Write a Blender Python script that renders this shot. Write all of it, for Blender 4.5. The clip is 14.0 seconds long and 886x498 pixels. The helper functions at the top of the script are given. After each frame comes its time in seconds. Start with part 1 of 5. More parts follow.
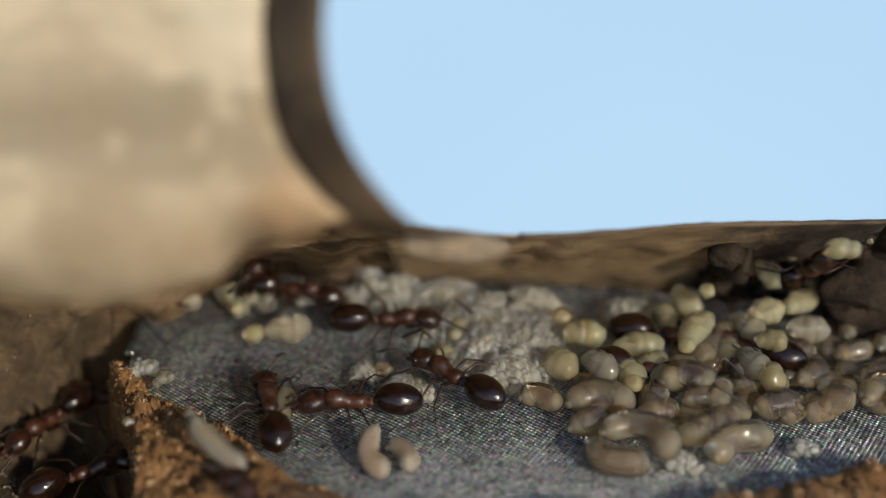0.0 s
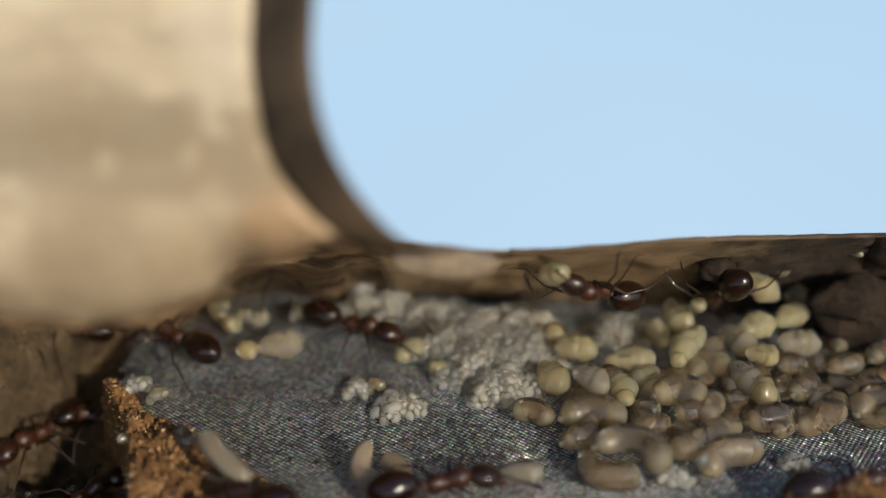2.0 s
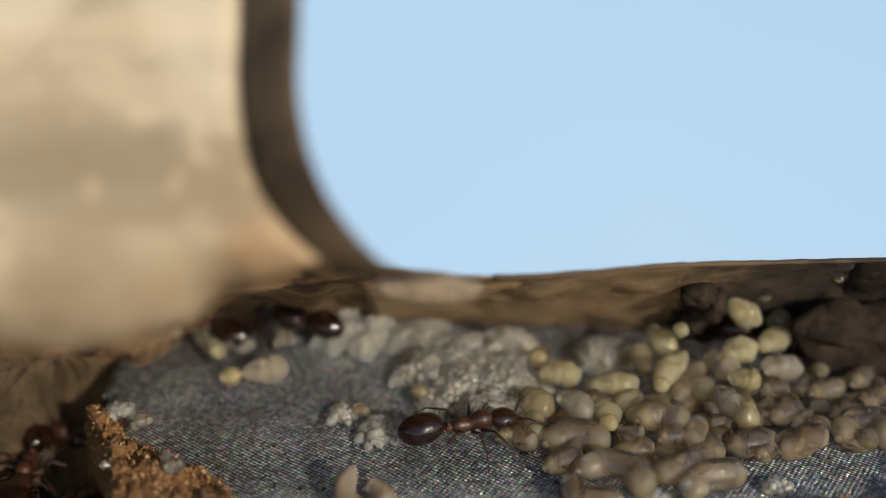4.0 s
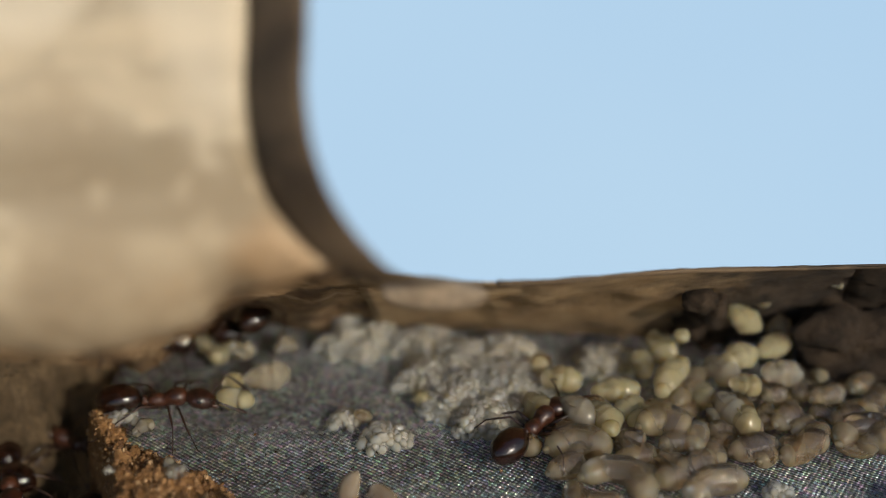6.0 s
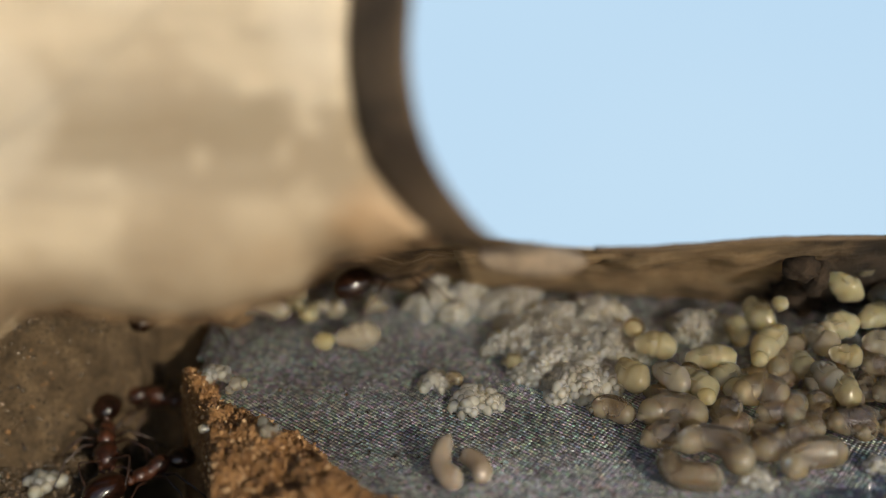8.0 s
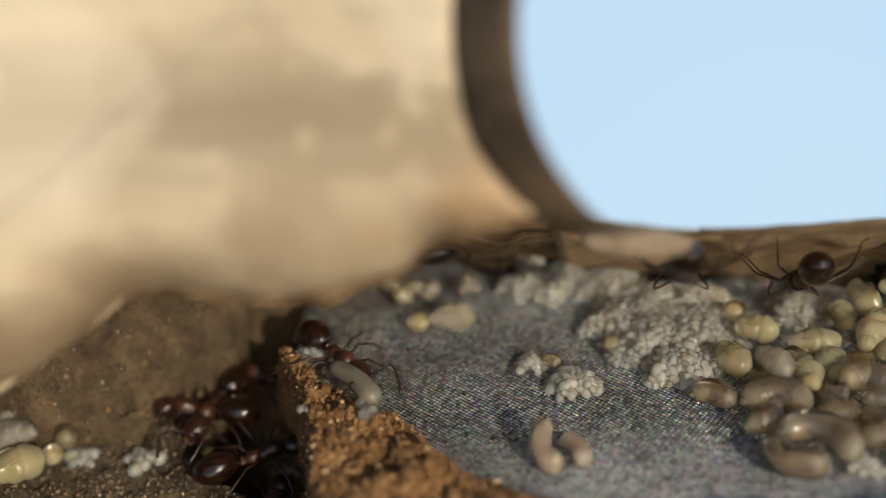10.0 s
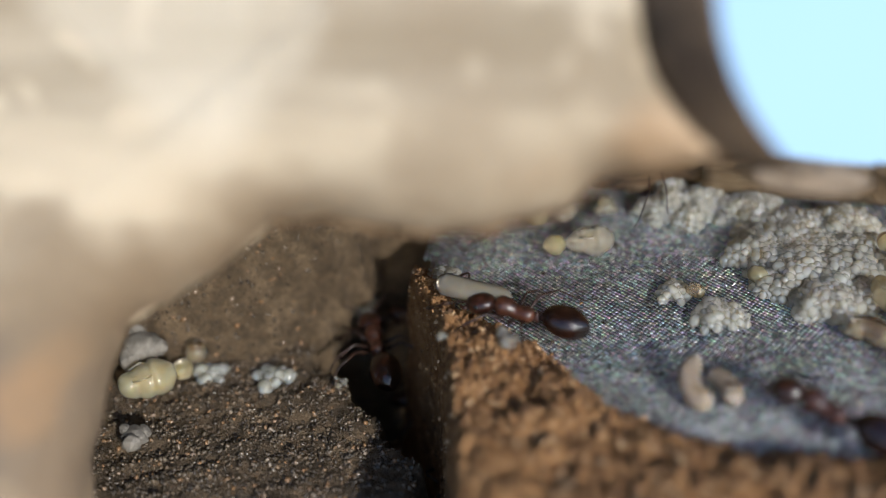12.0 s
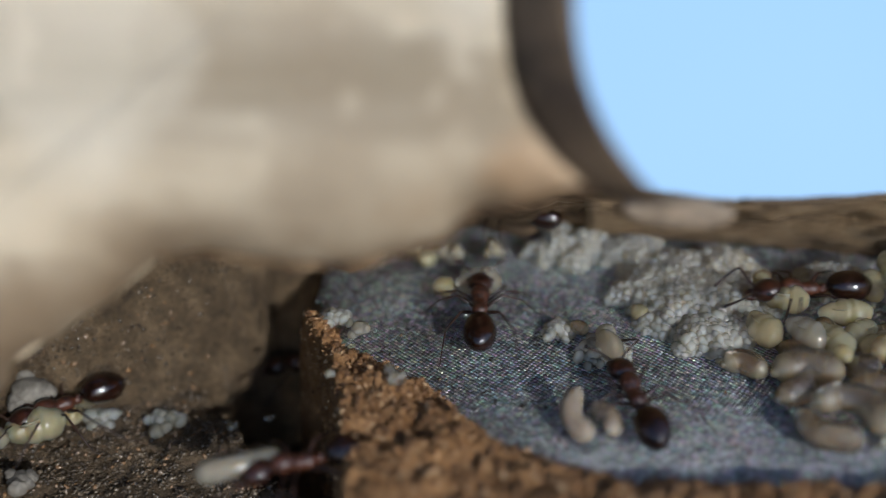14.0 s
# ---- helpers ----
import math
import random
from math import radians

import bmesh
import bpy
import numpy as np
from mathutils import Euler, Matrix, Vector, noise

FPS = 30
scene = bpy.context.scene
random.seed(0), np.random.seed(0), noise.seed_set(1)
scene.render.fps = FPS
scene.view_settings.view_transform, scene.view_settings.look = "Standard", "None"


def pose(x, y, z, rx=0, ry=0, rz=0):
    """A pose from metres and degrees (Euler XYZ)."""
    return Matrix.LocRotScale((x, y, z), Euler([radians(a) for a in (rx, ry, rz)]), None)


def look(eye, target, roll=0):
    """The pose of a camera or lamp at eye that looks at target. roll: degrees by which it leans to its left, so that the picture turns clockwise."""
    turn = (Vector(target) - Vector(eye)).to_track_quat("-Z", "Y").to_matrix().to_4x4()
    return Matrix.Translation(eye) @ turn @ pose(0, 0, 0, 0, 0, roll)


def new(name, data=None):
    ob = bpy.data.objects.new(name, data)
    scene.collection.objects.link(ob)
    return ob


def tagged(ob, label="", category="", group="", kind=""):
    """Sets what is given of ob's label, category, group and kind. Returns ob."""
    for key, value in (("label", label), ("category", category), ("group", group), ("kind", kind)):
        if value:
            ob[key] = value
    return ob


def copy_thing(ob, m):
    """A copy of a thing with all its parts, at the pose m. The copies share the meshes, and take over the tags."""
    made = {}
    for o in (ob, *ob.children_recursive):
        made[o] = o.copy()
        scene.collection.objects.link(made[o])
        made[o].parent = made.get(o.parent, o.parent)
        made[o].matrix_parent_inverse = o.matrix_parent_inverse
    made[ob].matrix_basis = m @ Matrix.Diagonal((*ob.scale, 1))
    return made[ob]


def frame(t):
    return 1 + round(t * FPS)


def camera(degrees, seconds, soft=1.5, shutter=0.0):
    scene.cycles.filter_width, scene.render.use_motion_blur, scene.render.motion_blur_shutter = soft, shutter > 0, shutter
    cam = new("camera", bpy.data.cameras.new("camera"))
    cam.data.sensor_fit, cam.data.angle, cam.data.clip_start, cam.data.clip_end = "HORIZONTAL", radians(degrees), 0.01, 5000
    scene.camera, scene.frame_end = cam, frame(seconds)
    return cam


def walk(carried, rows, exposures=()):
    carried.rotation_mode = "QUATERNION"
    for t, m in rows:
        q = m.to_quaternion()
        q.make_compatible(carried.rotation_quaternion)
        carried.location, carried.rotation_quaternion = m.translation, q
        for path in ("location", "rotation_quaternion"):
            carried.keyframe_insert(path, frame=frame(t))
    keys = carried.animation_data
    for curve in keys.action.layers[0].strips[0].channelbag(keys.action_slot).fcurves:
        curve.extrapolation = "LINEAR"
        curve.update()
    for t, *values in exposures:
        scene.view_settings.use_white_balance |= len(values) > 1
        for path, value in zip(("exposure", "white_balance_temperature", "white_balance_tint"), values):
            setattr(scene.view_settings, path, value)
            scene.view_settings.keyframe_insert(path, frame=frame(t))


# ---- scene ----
from mathutils.geometry import tessellate_polygon

MM = 0.001

# ---------------------------------------------------------------- camera
cam = camera(40.0, 14.0, soft=1.0, shutter=0.2)
cam.data.dof.use_dof = True
cam.data.dof.focus_distance = 0.0412
cam.data.dof.aperture_fstop = 24.0


def cam_pose(x, y, z, yaw, pitch, roll):
    turn = pose(0, 0, 0, 0, 0, yaw) @ pose(0, 0, 0, 90 + pitch) @ pose(0, 0, 0, 0, 0, roll)
    return Matrix.Translation((x * MM, y * MM, z * MM)) @ turn


PATH = (
    (0, 0.21, -34.17, 25.32, 0.89, -29.90, -0.34),
    (0.5, 0.28, -34.21, 25.35, 1.02, -29.86, -0.54),
    (1, 0.35, -34.24, 25.39, 1.26, -29.72, -0.73),
    (1.5, 0.42, -34.28, 25.42, 1.37, -29.61, -0.79),
    (2, 0.49, -34.31, 25.45, 0.88, -29.22, -0.62),
    (2.5, 0.56, -34.35, 25.48, 0.50, -29.08, -0.60),
    (3, 0.63, -34.38, 25.52, 0.45, -29.01, -0.61),
    (3.2, 0.60, -34.40, 25.52, 0.26, -28.72, -0.59),
    (5.3, 0.22, -34.57, 25.56, -0.27, -27.73, -0.00),
    (5.5, 0.18, -34.58, 25.56, -0.42, -27.69, -0.02),
    (6, 0.09, -34.62, 25.57, -0.48, -27.67, -0.00),
    (6.5, 0.00, -34.66, 25.58, 0.00, -28.00, 0.00),
    (7, -0.23, -34.35, 25.70, 1.05, -28.74, -0.08),
    (7.5, -0.45, -34.03, 25.81, 2.31, -29.66, -0.55),
    (7.7, -0.54, -34.00, 25.80, 2.85, -29.85, -0.81),
    (9.8, -1.48, -33.65, 25.71, 6.38, -31.04, -2.82),
    (10, -1.57, -33.62, 25.70, 7.38, -31.03, -3.00),
    (10.5, -2.43, -32.96, 25.81, 7.70, -32.08, -2.66),
    (11, -3.29, -32.31, 25.93, 9.00, -34.28, -2.91),
    (11.5, -3.81, -32.15, 26.03, 9.65, -35.35, -3.24),
    (12, -4.33, -31.99, 26.14, 11.43, -36.33, -3.93),
    (12.5, -4.85, -31.83, 26.24, 11.67, -36.53, -3.96),
    (13, -4.85, -31.83, 26.24, 11.58, -36.40, -3.98),
    (13.5, -3.99, -32.47, 25.97, 10.93, -35.10, -3.55),
    (14, -3.13, -33.11, 25.69, 6.65, -33.14, -1.69),
)
walk(cam, [(r[0], cam_pose(*r[1:])) for r in PATH],
     exposures=((0, -0.09, 6230, 8), (2, -0.11, 6400, 9), (3.2, -0.12, 6400, 9), (5.3, -0.18, 6400, 9), (6.5, -0.2, 6350, 9), (7.5, -0.1, 6500, 9), (10.0, 0.0, 6650, 9), (11.0, 0.0, 6400, 9),
                (11.6, 0.03, 6050, 10), (12.0, 0.32, 5450, 10), (12.5, 0.38, 5400, 10), (13.0, 0.4, 5300, 11), (13.5, 0.33, 5150, 11), (14.0, -0.11, 5250, 9)))

# ---------------------------------------------------------------- light
SUN_DIR = Vector((1.05, -1.5, 0.97)).normalized()
world = bpy.data.worlds.new("world")
scene.world = world
world.use_nodes = True
wn = world.node_tree
sky = wn.nodes.new("ShaderNodeTexSky")
sky.sky_type, sky.sun_disc = "NISHITA", False
sky.sun_elevation = math.asin(SUN_DIR.z)
sky.sun_rotation = math.atan2(SUN_DIR.x, SUN_DIR.y)
wn.nodes["Background"].inputs[1].default_value = 0.135
wn.links.new(sky.outputs[0], wn.nodes["Background"].inputs[0])
sun = new("sun", bpy.data.lights.new("sun", "SUN"))
sun.data.energy, sun.data.angle, sun.data.color = 3.95, radians(0.9), (1.0, 0.88, 0.70)
sun.matrix_world = look(SUN_DIR * 0.2, (0, 0, 0))


# ---------------------------------------------------------------- materials
def material(name):
    m = bpy.data.materials.new(name)
    m.use_nodes = True
    nt = m.node_tree
    return m, nt, nt.nodes["Principled BSDF"]


def node(nt, kind, **values):
    n = nt.nodes.new(kind)
    for k, v in values.items():
        n.inputs[k.replace("_", " ")].default_value = v
    return n


def coords(nt, scale=1000.0):
    """Object coordinates in millimetres."""
    c = nt.nodes.new("ShaderNodeTexCoord")
    mp = nt.nodes.new("ShaderNodeMapping")
    mp.inputs["Scale"].default_value = (scale, scale, scale)
    nt.links.new(c.outputs["Object"], mp.inputs["Vector"])
    return mp.outputs["Vector"]


def ramp(nt, fac, stops):
    r = nt.nodes.new("ShaderNodeValToRGB")
    el = r.color_ramp.elements
    while len(el) < len(stops):
        el.new(0.5)
    for e, (p, c) in zip(el, stops):
        e.position, e.color = p, (*c, 1)
    nt.links.new(fac, r.inputs[0])
    return r.outputs[0]


def noise_tex(nt, vec, scale, detail=5.0, rough=0.55, distort=0.0):
    n = node(nt, "ShaderNodeTexNoise", Scale=scale, Detail=detail, Roughness=rough, Distortion=distort)
    nt.links.new(vec, n.inputs["Vector"])
    return n.outputs[0]


def mix(nt, fac, a, b, mode="MIX"):
    m = nt.nodes.new("ShaderNodeMix")
    m.data_type, m.blend_type = "RGBA", mode
    for i, v in ((0, fac), (6, a), (7, b)):
        if isinstance(v, (int, float)):
            m.inputs[i].default_value = v
        elif isinstance(v, tuple):
            m.inputs[i].default_value = (*v, 1)
        else:
            nt.links.new(v, m.inputs[i])
    return m.outputs[2]


def bump(nt, bsdf, height, distance_mm, strength=1.0):
    b = node(nt, "ShaderNodeBump", Strength=strength, Distance=distance_mm * MM)
    nt.links.new(height, b.inputs["Height"])
    nt.links.new(b.outputs[0], bsdf.inputs["Normal"])


def rough_stuff(name, stops, scale, fine, bump_mm, rough=0.9, fine_mix=0.35, spec=0.3):
    m, nt, b = material(name)
    v = coords(nt)
    big = ramp(nt, noise_tex(nt, v, scale, 6, 0.6), stops)
    small = ramp(nt, noise_tex(nt, v, fine, 4, 0.7), ((0.3, (0.25, 0.25, 0.25)), (0.7, (0.9, 0.9, 0.9))))
    nt.links.new(mix(nt, fine_mix, big, small, "OVERLAY"), b.inputs["Base Color"])
    b.inputs["Roughness"].default_value = rough
    b.inputs["Specular IOR Level"].default_value = spec
    bump(nt, b, noise_tex(nt, v, fine * 0.6, 8, 0.7), bump_mm)
    return m


# pale sanded timber with faint level grain and cream flecks
def timber(name, light, dark, stain, patches=()):
    m, nt, b = material(name)
    v = coords(nt)
    mp = nt.nodes.new("ShaderNodeMapping")
    mp.inputs["Scale"].default_value = (0.05, 0.3, 0.3)
    mp.inputs["Rotation"].default_value = (0, 0.06, 0)
    nt.links.new(v, mp.inputs["Vector"])
    grain = noise_tex(nt, mp.outputs["Vector"], 1.3, 3, 0.5, 0.3)
    base = ramp(nt, grain, ((0.4, dark), (0.5, light), (0.6, tuple(min(0.9, c * 1.3) for c in light))))
    wide = nt.nodes.new("ShaderNodeMapping")
    wide.inputs["Scale"].default_value = (0.03, 0.24, 0.24)
    wide.inputs["Rotation"].default_value = (0, 0.04, 0)
    wide.inputs["Location"].default_value = (3.1, 0.4, 1.7)
    nt.links.new(v, wide.inputs["Vector"])
    band = ramp(nt, noise_tex(nt, wide.outputs["Vector"], 1.4, 3, 0.5, 0.4), ((0.48, (0, 0, 0)), (0.62, (0.75, 0.75, 0.75))))
    base = mix(nt, band, base, tuple(min(0.85, c * 1.55) for c in light))
    fleck = ramp(nt, noise_tex(nt, v, 0.9, 2, 0.4), ((0.58, (0, 0, 0)), (0.68, (0.7, 0.7, 0.7))))
    base = mix(nt, fleck, base, tuple(min(0.88, c * 1.45) for c in light))
    blot = ramp(nt, noise_tex(nt, v, 0.3, 2, 0.4), ((0.45, (0, 0, 0)), (0.75, (0.3, 0.3, 0.3))))
    base = mix(nt, blot, base, stain)
    # soft patches of another tone, each about a set point
    for centre, size, tone, most in patches:
        far = nt.nodes.new("ShaderNodeVectorMath")
        far.operation = "DISTANCE"
        nt.links.new(v, far.inputs[0])
        far.inputs[1].default_value = centre
        wob = nt.nodes.new("ShaderNodeMath")
        wob.operation = "MULTIPLY_ADD"
        nt.links.new(noise_tex(nt, v, 0.3, 2, 0.35), wob.inputs[0])
        wob.inputs[1].default_value = -2.4 * size
        nt.links.new(far.outputs["Value"], wob.inputs[2])
        mask = ramp(nt, wob.outputs[0], ((0.0, (most, most, most)), (min(1.0, 0.9 * size), (0, 0, 0))))
        base = mix(nt, mask, base, tone)
    # brown that deepens towards the ragged lower edge
    rim = nt.nodes.new("ShaderNodeAttribute")
    rim.attribute_name = "damp"
    wet = nt.nodes.new("ShaderNodeMath")
    wet.operation = "MULTIPLY"
    nt.links.new(rim.outputs["Fac"], wet.inputs[0])
    nt.links.new(ramp(nt, noise_tex(nt, v, 0.5, 5, 0.6), ((0.3, (0.4, 0.4, 0.4)), (0.6, (1, 1, 1)))), wet.inputs[1])
    base = mix(nt, wet.outputs[0], base, (0.18, 0.122, 0.068))
    nt.links.new(base, b.inputs["Base Color"])
    b.inputs["Roughness"].default_value = 0.75
    bump(nt, b, noise_tex(nt, v, 1.6, 8, 0.7), 0.12)
    return m


RUST, TAWNY, CREAM = (0.36, 0.20, 0.08), (0.21, 0.152, 0.09), (0.68, 0.60, 0.465)
M_TIMBER = timber("pale_timber", (0.385, 0.318, 0.222), (0.285, 0.228, 0.148), (0.33, 0.245, 0.15),
                  (((-19.8, -10.8, 4.5), 4.0, TAWNY, 0.75),
                   ((-18.3, -11.4, 3.3), 2.6, (0.13, 0.10, 0.07), 0.8),
                   ((-17.4, -9.6, 6.7), 1.8, TAWNY, 0.5),
                   ((-18.2, -9.6, 6.8), 1.6, TAWNY, 0.4),
                   ((-5.2, -4.6, 16.2), 1.9, CREAM, 0.5),
                   ((-11, -3.5, 18), 1.6, CREAM, 0.6),
                   ((-16, -6, 13.5), 2.2, CREAM, 0.4),
                   ((-11.5, -8.9, 8.2), 1.8, TAWNY, 0.4), ((-7.5, -7.0, 11.8), 2.1, TAWNY, 0.18), ((-10.8, -6.5, 12.6), 2.2, TAWNY, 0.15), ((-8.5, -8.5, 9.2), 1.5, TAWNY, 0.35), ((-14.5, -9.2, 7.8), 1.5, TAWNY, 0.3),
                   ((-18.8, -10.7, 4.8), 0.8, RUST, 0.45),
                   ((-19.9, -11.0, 4.0), 0.75, RUST, 0.45),
                   ((-6.6, -8.6, 9.3), 0.9, RUST, 0.6),
                   ((-3.6, -7.6, 10.5), 0.8, RUST, 0.6),
                   ((-9.6, -8.9, 8.6), 0.8, RUST, 0.6)))
# dark brown base stands in for the shade on the cut-out's wall
M_EDGE = timber("dark_edge", (0.075, 0.05, 0.028), (0.038, 0.024, 0.013), (0.10, 0.06, 0.03))
M_LIP = rough_stuff("rusty_lip", ((0.36, (0.08, 0.05, 0.028)), (0.52, (0.20, 0.125, 0.062)), (0.66, (0.30, 0.215, 0.13))), 0.6, 3.0, 0.25)


def clay_to_soil():
    m, nt, b = material("clay_and_soil")
    v = coords(nt)
    clay = ramp(nt, noise_tex(nt, v, 0.45, 6, 0.6), ((0.3, (0.15, 0.095, 0.045)), (0.5, (0.27, 0.18, 0.09)), (0.72, (0.38, 0.275, 0.155))))
    soil = ramp(nt, noise_tex(nt, v, 0.8, 6, 0.6), ((0.35, (0.014, 0.009, 0.006)), (0.55, (0.04, 0.026, 0.016)), (0.75, (0.10, 0.066, 0.04))))
    axis = nt.nodes.new("ShaderNodeSeparateXYZ")
    nt.links.new(v, axis.inputs[0])
    wob = nt.nodes.new("ShaderNodeMath")
    wob.operation = "MULTIPLY_ADD"
    nt.links.new(noise_tex(nt, v, 0.5, 6, 0.65), wob.inputs[0])
    wob.inputs[1].default_value = 9.0
    nt.links.new(axis.outputs["X"], wob.inputs[2])
    far = node(nt, "ShaderNodeMapRange")
    for k, n in enumerate((12.2, 15.5, 0.0, 1.0)):
        far.inputs[k + 1].default_value = n
    nt.links.new(wob.outputs[0], far.inputs[0])
    nt.links.new(mix(nt, far.outputs[0], clay, soil), b.inputs["Base Color"])
    b.inputs["Roughness"].default_value = 0.9
    bump(nt, b, noise_tex(nt, v, 1.6, 8, 0.7), 0.25)
    return m


M_WALL = clay_to_soil()
M_LUMP = rough_stuff("pink_clay", ((0.35, (0.17, 0.13, 0.09)), (0.65, (0.27, 0.21, 0.15))), 0.5, 3.0, 0.1)
M_DARK = rough_stuff("dark_soil", ((0.35, (0.012, 0.008, 0.005)), (0.55, (0.032, 0.021, 0.013)), (0.75, (0.062, 0.041, 0.025))), 0.8, 4.0, 0.3)
M_RIDGE = rough_stuff("crumbled_wood", ((0.3, (0.12, 0.056, 0.019)), (0.45, (0.21, 0.105, 0.036)), (0.6, (0.31, 0.168, 0.066)), (0.76, (0.45, 0.29, 0.15))), 1.3, 5.0, 0.3, 0.75)
M_GRAVEL = rough_stuff("damp_grit", ((0.3, (0.035, 0.023, 0.0115)), (0.5, (0.077, 0.052, 0.027)), (0.72, (0.145, 0.10, 0.055))), 0.9, 4.0, 0.32, 0.65, 0.65, 0.35)


def grit_grains():
    m, nt, b = material("grit_grains")
    geo = nt.nodes.new("ShaderNodeNewGeometry")
    col = ramp(nt, geo.outputs["Random Per Island"], ((0.0, (0.032, 0.023, 0.015)), (0.55, (0.08, 0.06, 0.038)), (0.84, (0.14, 0.105, 0.069)), (0.95, (0.22, 0.12, 0.05)), (1.0, (0.25, 0.22, 0.18))))
    nt.links.new(col, b.inputs["Base Color"])
    b.inputs["Roughness"].default_value = 0.27
    b.inputs["IOR"].default_value = 1.6
    return m


def crumb_grains():
    m, nt, b = material("crumb_grains")
    geo = nt.nodes.new("ShaderNodeNewGeometry")
    col = ramp(nt, geo.outputs["Random Per Island"], ((0.0, (0.10, 0.046, 0.016)), (0.5, (0.23, 0.115, 0.04)), (0.85, (0.36, 0.20, 0.08)), (1.0, (0.52, 0.36, 0.2))))
    v = coords(nt)
    col = mix(nt, 0.5, col, ramp(nt, noise_tex(nt, v, 5, 4, 0.6), ((0.3, (0.3, 0.3, 0.3)), (0.7, (0.85, 0.85, 0.85)))), "OVERLAY")
    nt.links.new(col, b.inputs["Base Color"])
    b.inputs["Roughness"].default_value = 0.6
    bump(nt, b, noise_tex(nt, v, 4, 6, 0.7), 0.15)
    return m


M_GRIT, M_CRUMB = grit_grains(), crumb_grains()


def gauze_material():
    m, nt, b = material("woven_steel_gauze")
    v = coords(nt)
    waves = []
    for turn, scale in ((0.62, 7.4), (2.15, 6.4)):
        mp = nt.nodes.new("ShaderNodeMapping")
        mp.inputs["Rotation"].default_value = (0, 0, turn)
        nt.links.new(v, mp.inputs["Vector"])
        w = node(nt, "ShaderNodeTexWave", Scale=scale / 6.283 * 2.0, Distortion=0.6, Detail=1.0, Detail_Scale=0.4)
        w.bands_direction = "Y"
        nt.links.new(mp.outputs["Vector"], w.inputs["Vector"])
        waves.append(w.outputs["Fac"])
    weave = nt.nodes.new("ShaderNodeMath")
    weave.operation = "MULTIPLY"
    nt.links.new(waves[0], weave.inputs[0])
    add = nt.nodes.new("ShaderNodeMath")
    add.operation = "MULTIPLY_ADD"
    nt.links.new(waves[1], add.inputs[0])
    add.inputs[1].default_value, add.inputs[2].default_value = 0.6, 0.4
    nt.links.new(add.outputs[0], weave.inputs[1])
    thread = ramp(nt, weave.outputs[0], ((0.08, (0.26, 0.27, 0.295)), (0.38, (0.68, 0.69, 0.72)), (0.66, (1.0, 1.0, 1.0))))
    cell = node(nt, "ShaderNodeTexVoronoi", Scale=8.0, Randomness=1.0)
    nt.links.new(v, cell.inputs["Vector"])
    tone = node(nt, "ShaderNodeTexWhiteNoise")
    nt.links.new(cell.outputs["Position"], tone.inputs["Vector"])
    # bright random cells paint the metal's glints into the base colour
    glint = ramp(nt, tone.outputs["Value"], ((0.0, (0.27, 0.27, 0.3)), (0.5, (0.52, 0.52, 0.56)), (0.8, (0.85, 0.85, 0.88)), (0.92, (1.0, 1.0, 1.0))))
    hsv = node(nt, "ShaderNodeHueSaturation", Saturation=0.55, Value=1.95)
    nt.links.new(cell.outputs["Color"], hsv.inputs["Color"])
    tinted = mix(nt, 0.45, glint, mix(nt, 1.0, glint, hsv.outputs[0], "MULTIPLY"))
    col = mix(nt, 1.0, tinted, thread, "MULTIPLY")
    dirt = ramp(nt, noise_tex(nt, v, 0.3, 5, 0.6), ((0.4, (0.96, 1.0, 0.96)), (0.66, (0.53, 0.53, 0.49))))
    col = mix(nt, 1.0, col, dirt, "MULTIPLY")
    speck = ramp(nt, noise_tex(nt, v, 3.2, 2, 0.5), ((0.68, (0, 0, 0)), (0.73, (1, 1, 1))))
    col = mix(nt, speck, col, (0.05, 0.035, 0.025))
    # pale grains paint the gauze's brighter glints into the colour along the crumbled wood
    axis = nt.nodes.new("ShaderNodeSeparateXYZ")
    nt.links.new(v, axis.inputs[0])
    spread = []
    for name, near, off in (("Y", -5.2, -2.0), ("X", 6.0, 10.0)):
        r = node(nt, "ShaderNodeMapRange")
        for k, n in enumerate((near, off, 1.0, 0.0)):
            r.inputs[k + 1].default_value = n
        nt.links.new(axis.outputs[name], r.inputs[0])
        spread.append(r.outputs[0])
    glint_band = nt.nodes.new("ShaderNodeMath")
    glint_band.operation = "MULTIPLY"
    nt.links.new(spread[0], glint_band.inputs[0])
    nt.links.new(spread[1], glint_band.inputs[1])
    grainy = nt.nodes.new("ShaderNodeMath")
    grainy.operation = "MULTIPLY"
    nt.links.new(glint_band.outputs[0], grainy.inputs[0])
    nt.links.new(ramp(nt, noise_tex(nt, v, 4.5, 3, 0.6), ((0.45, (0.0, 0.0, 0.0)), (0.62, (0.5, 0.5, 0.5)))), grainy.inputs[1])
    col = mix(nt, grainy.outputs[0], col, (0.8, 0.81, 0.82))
    nt.links.new(col, b.inputs["Base Color"])
    b.inputs["Metallic"].default_value = 0.7
    b.inputs["Roughness"].default_value = 0.3
    grey = nt.nodes.new("ShaderNodeRGBToBW")
    nt.links.new(cell.outputs["Color"], grey.inputs[0])
    relief = nt.nodes.new("ShaderNodeMath")
    relief.operation = "MULTIPLY_ADD"
    nt.links.new(grey.outputs[0], relief.inputs[0])
    relief.inputs[1].default_value = 0.9
    nt.links.new(weave.outputs[0], relief.inputs[2])
    bump(nt, b, relief.outputs[0], 0.1)
    return m


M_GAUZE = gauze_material()


